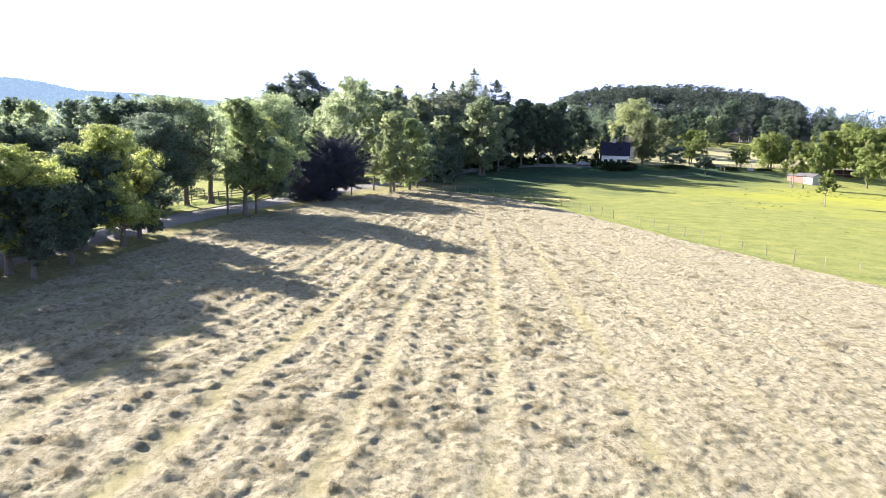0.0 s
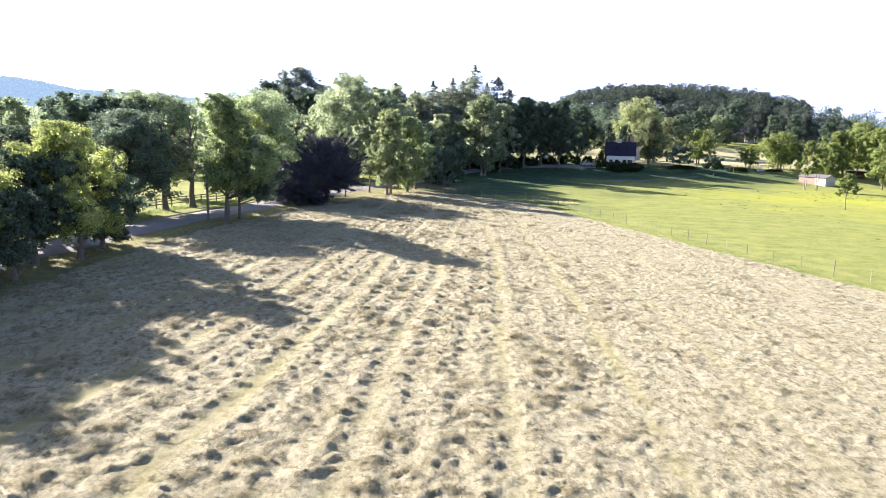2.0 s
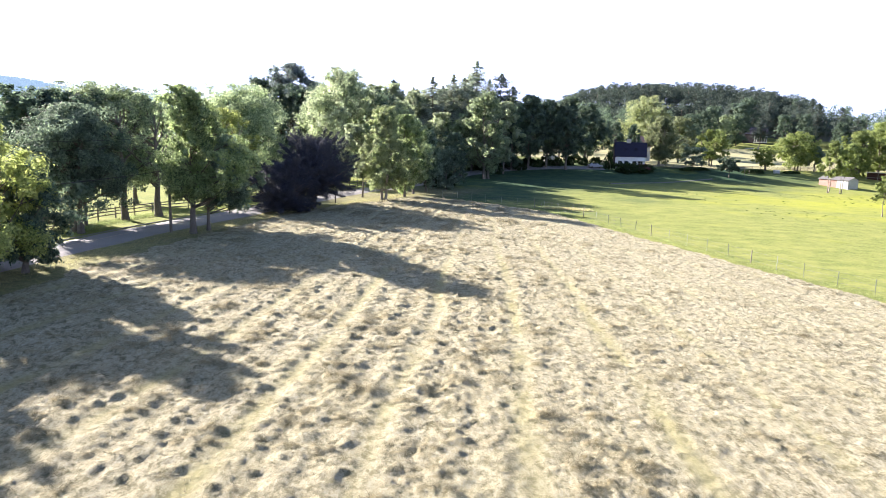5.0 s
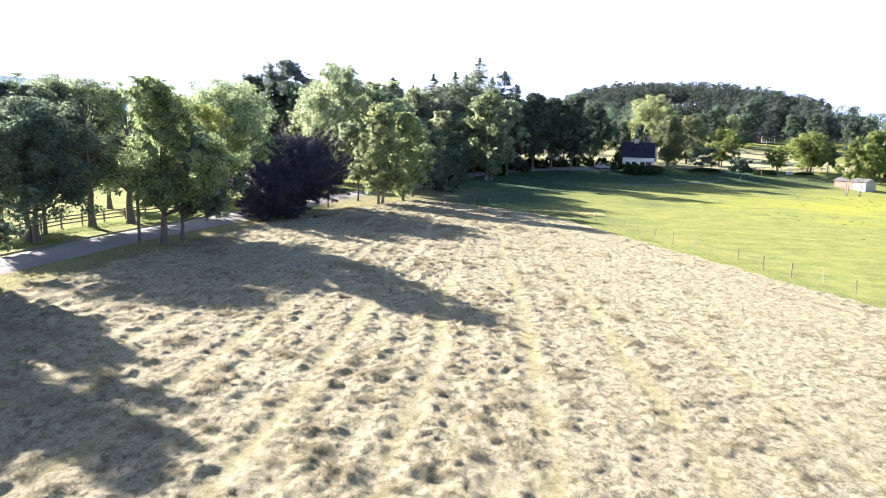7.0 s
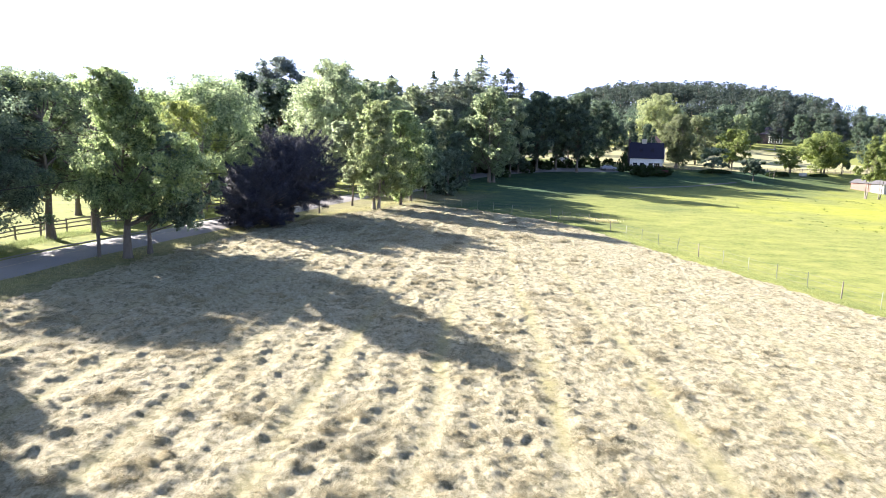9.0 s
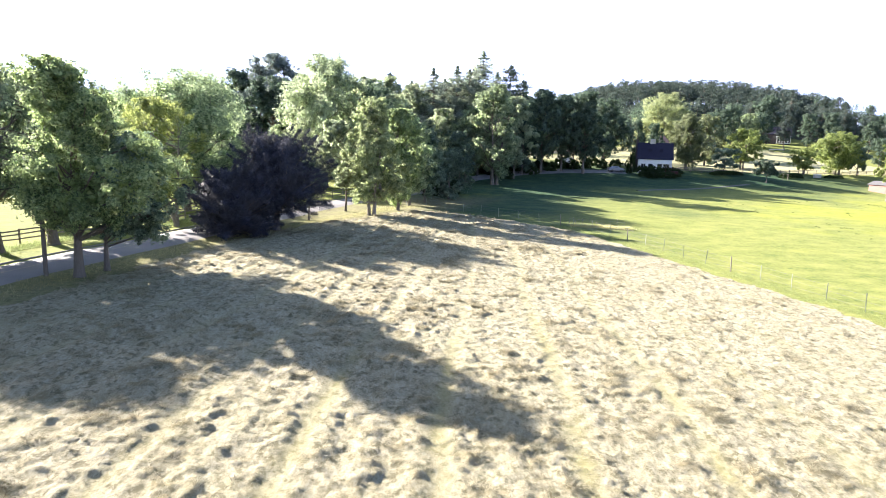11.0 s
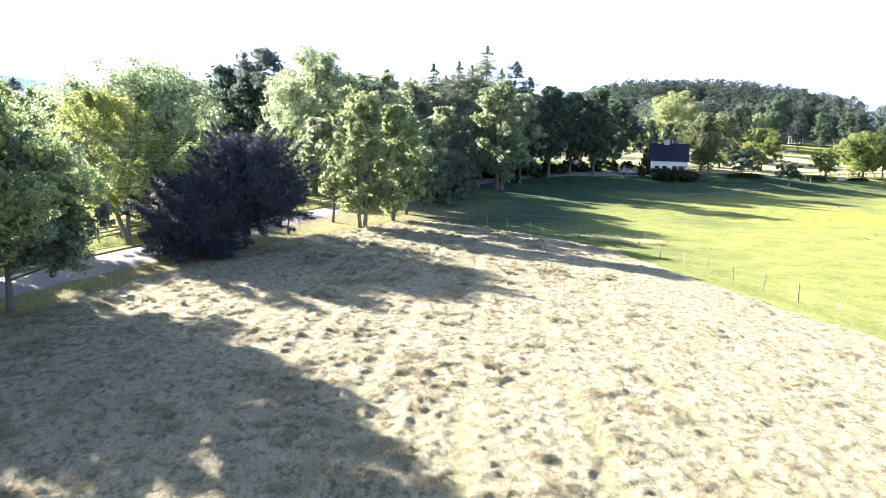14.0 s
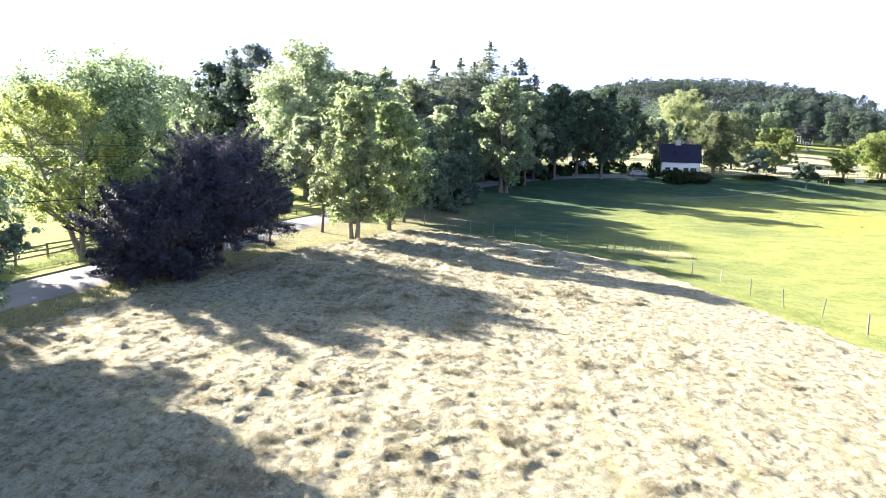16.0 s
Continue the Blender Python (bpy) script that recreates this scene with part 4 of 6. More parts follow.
yard = [(12.6, 178, T("yard_maple", 41, 21.5, 12.5, 3.0, "oval", 36, 18000, 0.45, "leaf_maple", trunk=0.4, trunks=3), 1.0, "tall dark maple with three stems on the bank"),
        (18.5, 192, T("yard_pale", 42, 19.5, 10.0, 4.0, "oval", 30, 13000, 0.5, "leaf_grey", trunk=0.28), 1.0, "pale leafed tree among dark maples"),
        (27.0, 204, shade_tree, 1.06, "dark shady tree behind the grass bank"), (33.0, 208, shade_tree, 1.0, "dark shady tree behind the grass bank"), (38.5, 206.5, shade_tree, 1.06, "dark shady tree behind the grass bank"),
        (48.0, 224, T("house_maple", 43, 19.0, 17.0, 4.2, "round", 44, 20000, 0.48, "leaf_shade", trunk=0.45), 1.0, "spreading dark maple shading the white house"),
        (22.0, 212, wood_a, 1.1, "broad green tree behind the bank"), (21.5, 199.5, wood_b, 0.95, "dark shady tree behind the grass bank"), (6.5, 183, wood_a, 0.8, "green tree across the lane"), (30.0, 222, shade_tree, 1.0, "dark shady tree behind the grass bank"), (42, 236, shade_tree, 0.95, "dark shady tree behind the grass bank"), (54, 245, wood_b, 0.85, "dark tree behind the house")]
for k, (x, y, mm, sc, lab) in enumerate(yard):
    tree(x, y, mm, lab, group="yard trees", scale=(sc, sc, sc), turn=k * 1.9)
tree(66.0, 233, shade_tree, "narrow dark tree behind the white cottage", group="yard trees", scale=(0.42, 0.42, 0.62), turn=0.4)
tree(59.5, 230, shade_tree, "narrow dark tree behind the white cottage", group="yard trees", scale=(0.5, 0.5, 0.66), turn=2.4)
tree(91, 296, T("willow", 44, 24.8, 23.5, 3.5, "round", 84, 40000, 0.42, "leaf_willow", trunk=0.6, lobe=0.15), "great pale yellow-green willow behind the house", "willow")
tree(72.4, 224, T("birch", 45, 16.0, 11.4, 2.2, "oval", 64, 34000, 0.3, "leaf_birch", "pale_bark", trunk=0.2, trunks=3), "pale grey-green birch with several light stems", "birch")
tree(84.5, 240, T("fence_maple", 58, 16.0, 11.5, 2.2, "round", 40, 15000, 0.42, "leaf_birch", trunk=0.3), "dull green tree beyond the rail fence")
tree(80.6, 217, T("dogwood", 46, 7.6, 8.6, 2.2, "flat", 22, 8000, 0.34, "leaf_dark", trunk=0.1, plume=0.35), "small spreading tree with layered branches", "tree")
tree(92.2, 231, T("round_apple", 47, 12.2, 11.6, 2.6, "round", 30, 15000, 0.36, "leaf_lawn", trunk=0.26, trunks=2), "round green tree with a forked trunk on the lawn")
tree(88.0, 207.5, T("umbrella_tree", 48, 6.4, 8.4, 2.6, "flat", 18, 9000, 0.3, "leaf_shade", trunk=0.16), "small umbrella-shaped dark tree on the pasture slope")
tree(108.0, 225.5, T("crab_apple", 49, 8.0, 9.0, 2.2, "vase", 18, 6000, 0.36, "leaf_lawn", trunk=0.14, trunks=3), "low open crab apple with bare spreading stems")
tree(120.2, 229, T("lawn_maple", 50, 13.0, 14.5, 2.6, "round", 40, 20000, 0.4, "leaf_lawn", trunk=0.3, trunks=2), "broad bright green tree with a short forked trunk")

# ---- the hill wood ----
def far_wood(name, seed, spots, label, leaf, kind, height, width, count, size, bark="bark", rise=((0, 1), (1, 1))):
    """Many distant trees that nobody could count, as one mesh each of stems and crowns."""
    rng = np.random.default_rng(seed)
    crowns, stems = [], []
    pine = kind == "pine"
    for x, y in spots:
        h, w = height * rng.uniform(0.82, 1.12) * np.interp(x, *zip(*rise)), width * rng.uniform(0.8, 1.2)
        z = float(terrain(x, y))
        n = 22
        hs = (np.arange(n) + rng.uniform(0, 1, n)) / n
        base = (0.4 if pine else 0.12) * h
        a = np.arange(n) * 2.4 + rng.uniform(-0.7, 0.7, n)
        # pines carry flat plates of needles, widest half-way up; other trees are rounded
        prof = np.clip(0.55 + 1.3 * hs - 1.45 * hs ** 2.2, 0.2, 1) if pine else np.sqrt(np.clip(1 - (2 * hs - 0.9) ** 2 / 1.3, 0.05, 1))
        r = prof * w * 0.38 * rng.uniform(0.35, 1.15, n)
        c = np.stack([x + np.cos(a) * r, y + np.sin(a) * r, z + base + hs * (h - base)], axis=1)
        pick = rng.integers(0, n, count)
        d = rng.normal(0, 1, (count, 3))
        d /= np.linalg.norm(d, axis=1, keepdims=True)
        p = c[pick] + d * (w * 0.2 * rng.uniform(0, 1, (count, 1)) ** 0.5) * np.array((1.1, 1.1, 0.4 if pine else 0.8))
        crowns.append(leaves(rng, p, d, size, 0.55))
        stems.append(tube_arrays([(x, y, z - 0.3), (x + rng.normal(0, 0.3), y, z + h * 0.5), (x + rng.normal(0, 0.4), y, z + h * 0.9)], [0.3, 0.22, 0.06], 5))
    v, f = join_arrays(crowns)
    root = tagged(new(name), label, "wood", kind="stuff")
    part_mesh("foliage", mesh_arrays(name + "_foliage", v, f, [M[leaf]]), root)
    v, f = join_arrays(stems)
    part_mesh("stems", mesh_arrays(name + "_stems", v, f, [M[bark]], True), root)


rng = np.random.default_rng(5)


def spots(n, x0, x1, y0, y1, gap=4.5, skip=()):
    out = []
    for _ in range(n * 12):
        x, y = rng.uniform(x0, x1), rng.uniform(y0, y1)
        if all((x - a) ** 2 + (y - b) ** 2 > gap * gap for a, b in out) and not any((x - a) ** 2 + (y - b) ** 2 < r * r for a, b, r in skip):
            out.append((x, y))
        if len(out) == n:
            break
    return out


far_wood("pine_wood", 61, spots(340, 92, 240, 403, 500, 3.9), "dark pine wood with bare straight trunks on the hill", "leaf_pine", "pine", 17.0, 10.5, 620, 0.8, rise=((92, 0.7), (120, 0.86), (148, 1.0), (180, 1.0), (205, 0.92), (240, 0.85)))
far_wood("hill_wood", 62, spots(130, 225, 460, 340, 500, 7), "mixed green wood on the hillside", "leaf_shade", "round", 15, 12, 520, 0.95)
far_wood("mid_wood", 63, spots(34, 45, 118, 335, 410, 8), "dark green wood behind the willow", "leaf_shade", "round", 16, 12, 620, 0.85)
far_wood("west_wood", 64, spots(170, -440, -58, 215, 430, 9), "mixed wood filling the valley beyond the lane", "leaf_maple", "round", 17, 13, 380, 1.05)
far_wood("north_wood", 65, spots(70, -60, 62, 250, 340, 8, ((38, 262, 27), (24, 248, 12))), "dark mixed wood behind the spruces", "leaf_dark", "round", 20, 13, 420, 1.0)
HILL = [(157, 350, wood_b, 1.05), (170, 372, wood_b, 1.2), (146, 358, wood_b, 0.95), (143, 335, wood_a, 0.86), (150, 338, wood_b, 0.8), (164, 378, pine_a, 0.9), (180, 384, pine_a, 0.95), (193, 392, pine_a, 1.0),
        (181, 352, wood_b, 0.8), (202, 365, pine_a, 0.9), (210, 372, pine_a, 0.82), (193, 362, pine_a, 0.86), (188, 345, wood_b, 0.85), (206, 345, pine_a, 0.76), (198, 352, pine_a, 0.8), (214, 350, wood_b, 0.8), (205, 330, pine_a, 0.6),
        (211, 337, wood_b, 0.78), (216, 356, wood_b, 0.8), (197, 330, wood_b, 0.72), (140, 345, wood_b, 0.9), (163, 340, pine_a, 0.6), (176, 322, wood_b, 0.62), (222, 338, wood_b, 0.66), (204, 318, wood_b, 0.6),
        (110, 300, wood_b, 0.85), (122, 322, wood_b, 0.8), (133, 338, wood_b, 0.85), (186, 300, wood_b, 0.55), (196, 290, wood_a, 0.55), (170, 283, wood_b, 0.55)]
for k, (x, y, mm, sc) in enumerate(HILL):
    pine = mm is pine_a
    tree(x, y, mm, "pine with long uneven boughs near the hillside house" if pine else "leafy tree near the hillside house", "pine" if pine else "tree", "hillside trees", (sc, sc, sc), k * 2.1)

# ground under the woods and the pale meadow
M["forest_floor"] = two_scale("leaf_litter", (0.04, 0.042, 0.028), (0.1, 0.095, 0.06), 0.2, 3.0)
M["meadow"] = two_scale("dry_meadow", (0.24, 0.225, 0.11), (0.38, 0.36, 0.22), 0.12, 2.0, tint=(0.36, 0.35, 0.16))


def patch(name, poly, mat, lift, label, step=3.0, wob=5.0):
    px, py = [p[0] for p in poly], [p[1] for p in poly]
    vv, ff = sheet(np.arange(min(px) - 5, max(px) + 5, step), np.arange(min(py) - 5, max(py) + 5, step),
                   lambda cx, cy: inside(cx + wob * (vnoise(cx, cy, 9, 41) - 0.5), cy + wob * (vnoise(cx, cy, 9, 42) - 0.5), poly), lift)
    return tagged(new(name, mesh_arrays(name, vv, ff, [mat], True)), label, "ground", kind="structure")


patch("ground_wood", [(70, 398), (240, 392), (330, 330), (470, 330), (470, 520), (60, 520)], M["forest_floor"], 0.1, "brown shaded leaf litter under the hill wood", 2.5, 14)
patch("ground_wood_north", [(-60, 246), (8, 250), (20, 284), (60, 300), (60, 345), (-60, 345)], M["forest_floor"], 0.1, "brown shaded leaf litter under the north wood", 2.5, 12)
patch("ground_meadow", [(20, 240), (40, 226), (66, 224), (90, 222.5), (131, 232), (175, 244), (170, 276), (150, 325), (70, 332), (50, 290), (24, 270)], M["meadow"], 0.06, "pale dry mown meadow beyond the rail fence", 2.5, 1.0)

# right pasture trees
tree(101.7, 180.4, T("thin_trio", 51, 13.5, 6.2, 4.5, "oval", 20, 8000, 0.34, "leaf_lawn", "pale_bark", trunk=0.14, trunks=3), "thin leaning pale-barked trees beside the shed")
tree(104.6, 180.0, T("leaning_thin", 52, 11.5, 6.0, 5.0, "vase", 16, 5500, 0.34, "leaf_lawn", "pale_bark", trunk=0.12, trunks=2), "slender leaning tree with pale bark beside the shed")
tree(80.9, 130.4, T("sapling", 53, 7.4, 4.1, 3.4, "flat", 22, 5200, 0.24, "leaf_lawn", "pale_bark", trunk=0.12, airy=0.8), "small sapling with a flat leafy top standing alone in the pasture", "sapling")
tree(132.0, 193, T("pasture_tree", 54, 14.0, 9.5, 3.4, "round", 26, 11000, 0.4, "leaf_lawn", trunk=0.22), "green leafy tree at the pasture edge")
tree(133.5, 186, T("pasture_tree_b", 55, 15.0, 9.0, 3.8, "round", 26, 11000, 0.4, "leaf_lawn", trunk=0.22), "light green tree at the pasture edge")
shed_tree = T("shed_tree", 57, 16.0, 13.0, 2.2, "round", 44, 24000, 0.36, "leaf_lawn", trunk=0.3, trunks=2)
for k, (x, y, sc, hh) in enumerate(((136.1, 222, 0.9, 0.92), (146.0, 226, 1.05, 1.1), (128.6, 214, 0.62, 0.72), (144.0, 214, 0.95, 1.08), (156.0, 222, 1.0, 1.05), (168.0, 226, 1.0, 0.95))):
    tree(x, y, shed_tree, "rounded green tree in the shelter belt beyond the shed", group="trees beyond the shed", scale=(sc, sc, hh), turn=k * 1.7)
tree(126.5, 229.4, T("fence_tree", 56, 8.5, 8.0, 2.4, "round", 20, 7000, 0.4, "leaf_dark", trunk=0.2), "dark rounded tree beside the rail fence")

# ---- distant hills ----
def haze_glow_hill():
    m, n, l, b = material("haze_glow_forest", 0.95)
    f1, f2 = noise_node(n, l, 0.05, 6, 0.7), noise_node(n, l, 0.006, 4)
    c = ramp(n, l, f1, [(0.35, (0.05, 0.068, 0.045)), (0.65, (0.17, 0.2, 0.12))])
    l.new(c, b.inputs["Base Color"])
    b.inputs["Specular IOR Level"].default_value = 0.0
    # blue emission paints the air's haze onto the far slopes
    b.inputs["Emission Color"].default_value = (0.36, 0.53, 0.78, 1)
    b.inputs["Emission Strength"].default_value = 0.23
    return m


M["far_hill"] = haze_glow_hill()


def ridge(name, dist, prof, seed, deep, label, n=400, rows=30, crowns=7500, size=6.5):
    """A wooded ridge far off: a smooth slope under many rounded tree tops."""
    pr, pt = [p[0] for p in prof], [p[1] for p in prof]

    def height(r, t):
        X, Y = r * (dist + t * deep), dist + t * deep
        return X, Y, np.sin(t * np.pi / 2) ** 0.8 * np.interp(r, pr, pt) * (0.9 + 0.2 * vnoise(X, Y, 170, seed)) + 0 * X
    R, TT = np.meshgrid(np.linspace(pr[0], pr[-1], n), np.linspace(0, 1, rows))
    X, Y, Z = height(R, TT)
    v = np.stack([X.ravel(), Y.ravel(), Z.ravel() - 4], axis=1)
    i = (np.arange(rows - 1)[:, None] * n + np.arange(n - 1)[None, :]).ravel()
    items = [(v, np.concatenate([np.stack([i, i + 1, i + n + 1], axis=1), np.stack([i, i + n + 1, i + n], axis=1)]))]
    rng = np.random.default_rng(seed)
    X, Y, Z = height(rng.uniform(-0.95, 0.1, crowns), rng.uniform(0, 1, crowns) ** 0.8)
    wide, high = size * rng.uniform(0.5, 1.0, crowns), size * rng.uniform(0.6, 1.3, crowns)
    w = np.arange(6) * math.pi / 3
    low = np.stack([X[:, None] + np.cos(w) * wide[:, None], Y[:, None] + np.sin(w) * wide[:, None], np.repeat(Z[:, None] - 5, 6, 1)], axis=2)
    mid = np.stack([X[:, None] + np.cos(w + 0.5) * wide[:, None] * 0.75, Y[:, None] + np.sin(w + 0.5) * wide[:, None] * 0.75, Z[:, None] + high[:, None] * rng.uniform(0.4, 0.75, (crowns, 6))], axis=2)
    tip = np.stack([X, Y, Z + high], axis=1)[:, None, :]
    vs = np.concatenate([low, mid, tip], axis=1).reshape(-1, 3)
    k = np.arange(6)
    one = np.concatenate([np.stack([k, (k + 1) % 6, 6 + k], 1), np.stack([(k + 1) % 6, 6 + (k + 1) % 6, 6 + k], 1), np.stack([6 + k, 6 + (k + 1) % 6, np.full(6, 12)], 1)])
    items.append((vs, (one[None] + np.arange(crowns)[:, None, None] * 13).reshape(-1, 3)))
    v, f = join_arrays(items)
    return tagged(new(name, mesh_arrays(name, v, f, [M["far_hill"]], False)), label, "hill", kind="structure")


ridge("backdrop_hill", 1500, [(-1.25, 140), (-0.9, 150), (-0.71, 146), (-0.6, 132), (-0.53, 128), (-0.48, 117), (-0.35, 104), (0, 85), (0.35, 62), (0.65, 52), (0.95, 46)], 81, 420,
      "wooded ridge in the distance, glowing blue for haze")
ridge("backdrop_valley", 620, [(-1.3, 36), (-0.9, 40), (-0.7, 38), (-0.55, 24), (-0.4, 18), (-0.1, 8)], 85, 300, "green wooded slope across the valley, glowing blue for haze", 200, 20, 2600, 6.0)

# ---- buildings ----
def gz(x, y):
    return float(terrain(x, y))


def gable_roof(w, d, z, rise, over=0.35, thick=0.16):
    """Two roof slopes with thickness, ridge along x."""
    bm = bmesh.new()
    hw, hd = w / 2 + over, d / 2 + over
    drop = rise * over / (d / 2)
    top = [(-hd, z - drop), (0, z + rise), (hd, z - drop)]
    rings = []
    for x in (-hw, hw):
        ring = [bm.verts.new((x, y, zz + thick)) for y, zz in top] + [bm.verts.new((x, y, zz)) for y, zz in reversed(top)]
        rings.append(ring)
    a, b = rings
    for k in range(6):
        bm.faces.new((a[k], a[(k + 1) % 6], b[(k + 1) % 6], b[k]))
    for ring in (a, b):
        bm.faces.new((ring[0], ring[1], ring[4], ring[5]))
        bm.faces.new((ring[1], ring[2], ring[3], ring[4]))
    bmesh.ops.recalc_face_normals(bm, faces=bm.faces)
    return bm


def gable_walls(w, d, z, rise, foot=-1.0):
    """A closed house body with gable ends, ridge along x."""
    bm = bmesh.new()
    prof = [(-d / 2, foot), (d / 2, foot), (d / 2, z), (0, z + rise), (-d / 2, z)]
    a = [bm.verts.new((-w / 2, y, zz)) for y, zz in prof]
    b = [bm.verts.new((w / 2, y, zz)) for y, zz in prof]
    bm.faces.new(a)
    bm.faces.new(list(reversed(b)))
    for k in range(5):
        bm.faces.new((a[k], b[k], b[(k + 1) % 5], a[(k + 1) % 5]))
    bmesh.ops.recalc_face_normals(bm, faces=bm.faces)
    return bm


def window(parent, x, y, z, w, h, wall_out=-1, frame_mat="trim_paint", bars=(1, 2), name="window", pane_mat="glass"):
    """A framed window set proud of a front wall at y; wall_out is the outward sign along y."""
    o = wall_out
    fr = part(name, a_box(x, y + o * 0.03, z, w + 0.16, 0.06, h + 0.16, bevel=0.01), M[frame_mat], parent)
    part("pane", a_box(x, y + o * 0.066, z, w, 0.012, h), M[pane_mat], fr)
    for k in range(1, bars[0]):
        part("bar", a_box(x - w / 2 + w * k / bars[0], y + o * 0.08, z, 0.03, 0.016, h), M[frame_mat], fr)
    for k in range(1, bars[1]):
        part("bar", a_box(x, y + o * 0.08, z - h / 2 + h * k / bars[1], w, 0.016, 0.03), M[frame_mat], fr)
    return fr


def clapboards(parent, w, y, z0, z1, o=-1, step=0.16):
    """Rows of boards on a front wall."""
    n = int((z1 - z0) / step)
    me = None
    for k in range(n):
        if me is None:
            bm = bmesh.new()
            vs = [bm.verts.new(p) for p in ((-w / 2, 0, 0), (w / 2, 0, 0), (w / 2, o * 0.03, 0), (-w / 2, o * 0.03, 0), (-w / 2, o * 0.004, step), (w / 2, o * 0.004, step))]
            bm.faces.new((vs[3], vs[2], vs[5], vs[4]))
            bm.faces.new((vs[0], vs[1], vs[2], vs[3]))
            me = bpy.data.meshes.new("board")
            bm.to_mesh(me)
            bm.free()
            me.materials.append(M["white_paint"])
        b = part_mesh("board", me, parent)
        b.location = (0, y, z0 + k * step)


def white_house():
    root = new("house")
    root.matrix_world = pose(60.6, 216.6, gz(60.6, 216.6) - 0.1, 0, 0, -15)
    w, d, z, rise = 8.8, 7.4, 4.0, 4.0
    wall = part("wall", gable_walls(w, d, z, rise), M["white_paint"], root, "white clapboard walls")
    clapboards(wall, w, -d / 2, 0.3, z - 0.15)
    roof = part("roof", gable_roof(w, d, z, rise), M["roof_dark"], root, "steep dark shingle roof")
    for x in (-1.5, 1.5):
        yy, zz = -d / 2 * 0.55, z + rise * 0.45
        part("skylight", a_box(x, yy - 0.12, zz + 0.22, 0.9, 0.5, 0.9, bevel=0.02), M["roof_dark"], roof)
    chim = part("chimney", a_box(-0.7, -0.1, z + rise + 0.45, 1.35, 0.8, 1.3, bevel=0.02), M["brick"], root, "pale painted brick chimney")
    part("chimney_cap", a_box(-0.7, -0.1, z + rise + 1.14, 1.5, 0.95, 0.1), M["stone"], chim)
    part("side_chimney", a_box(-w / 2 - 0.35, 0.4, 4.4, 0.7, 1.2, 9.0, bevel=0.02), M["brown_house"], root, "dark chimney stack on the gable end")
    for x in (-w / 2 + 0.08, w / 2 - 0.08):
        part("corner_board", a_box(x, -d / 2 - 0.03, z / 2, 0.16, 0.07, z, bevel=0.005), M["trim_paint"], root)
    part("eave_board", a_box(0, -d / 2 - 0.04, z - 0.12, w, 0.08, 0.22), M["trim_paint"], root)
    window(root, -3.0, -d / 2 - 0.03, 1.75, 1.1, 1.3, bars=(2, 2))
    window(root, 2.9, -d / 2 - 0.03, 1.75, 1.5, 1.3, bars=(3, 2))
    for x in (-1.15, 1.25):
        dr = part("door", a_box(x, -d / 2 - 0.06, 1.35, 1.15, 0.07, 2.2, bevel=0.01), M["door_dark"], root, "dark painted door")
        part("pane", a_box(x, -d / 2 - 0.102, 1.75, 0.8, 0.012, 1.0), M["glass"], dr)
        part("frame", a_box(x, -d / 2 - 0.045, 2.55, 1.4, 0.07, 0.14), M["trim_paint"], dr)
    aw = part("awning", a_box(3.2, -d / 2 - 0.75, 2.62, 2.6, 1.4, 0.07, bevel=0.01), M["trim_paint"], root, "pale canopy over the terrace")
    for x in (2.1, 4.3):
        part("post", a_box(x, -d / 2 - 1.3, 1.3, 0.09, 0.09, 2.6), M["trim_paint"], aw)
    deck = part("terrace", a_box(w / 2 - 0.2, -d / 2 - 2.6, 0.35, 3.4, 2.2, 0.7, bevel=0.02), M["deck_wood"], root, "raised red-brown timber terrace")
    for k in range(5):
        part("baluster", a_box(w / 2 - 1.8 + k * 0.8, -d / 2 - 3.64, 1.15, 0.07, 0.07, 0.9), M["deck_wood"], deck)
    part("handrail", a_box(w / 2 - 0.2, -d / 2 - 3.64, 1.64, 3.4, 0.1, 0.08, bevel=0.01), M["deck_wood"], deck)
    tagged(root, "white clapboard cottage with a steep dark roof behind dark bushes", "house")


white_house()


def barn():
    root = new("barn")
    root.matrix_world = pose(72.5, 246, gz(72.5, 246), 0, 0, 62)
    part("wall", gable_walls(9.0, 6.4, 5.2, 3.4), M["shed_white"], root, "pale boarded walls")
    part("roof", gable_roof(9.0, 6.4, 5.2, 3.4), M["red_wall"], root, "faded pinkish roof")
    window(root, -1.8, -3.2, 3.6, 0.9, 1.2)
    window(root, 1.8, -3.2, 3.6, 0.9, 1.2)
    tagged(root, "pale gabled barn with a faded pink roof", "barn")


barn()


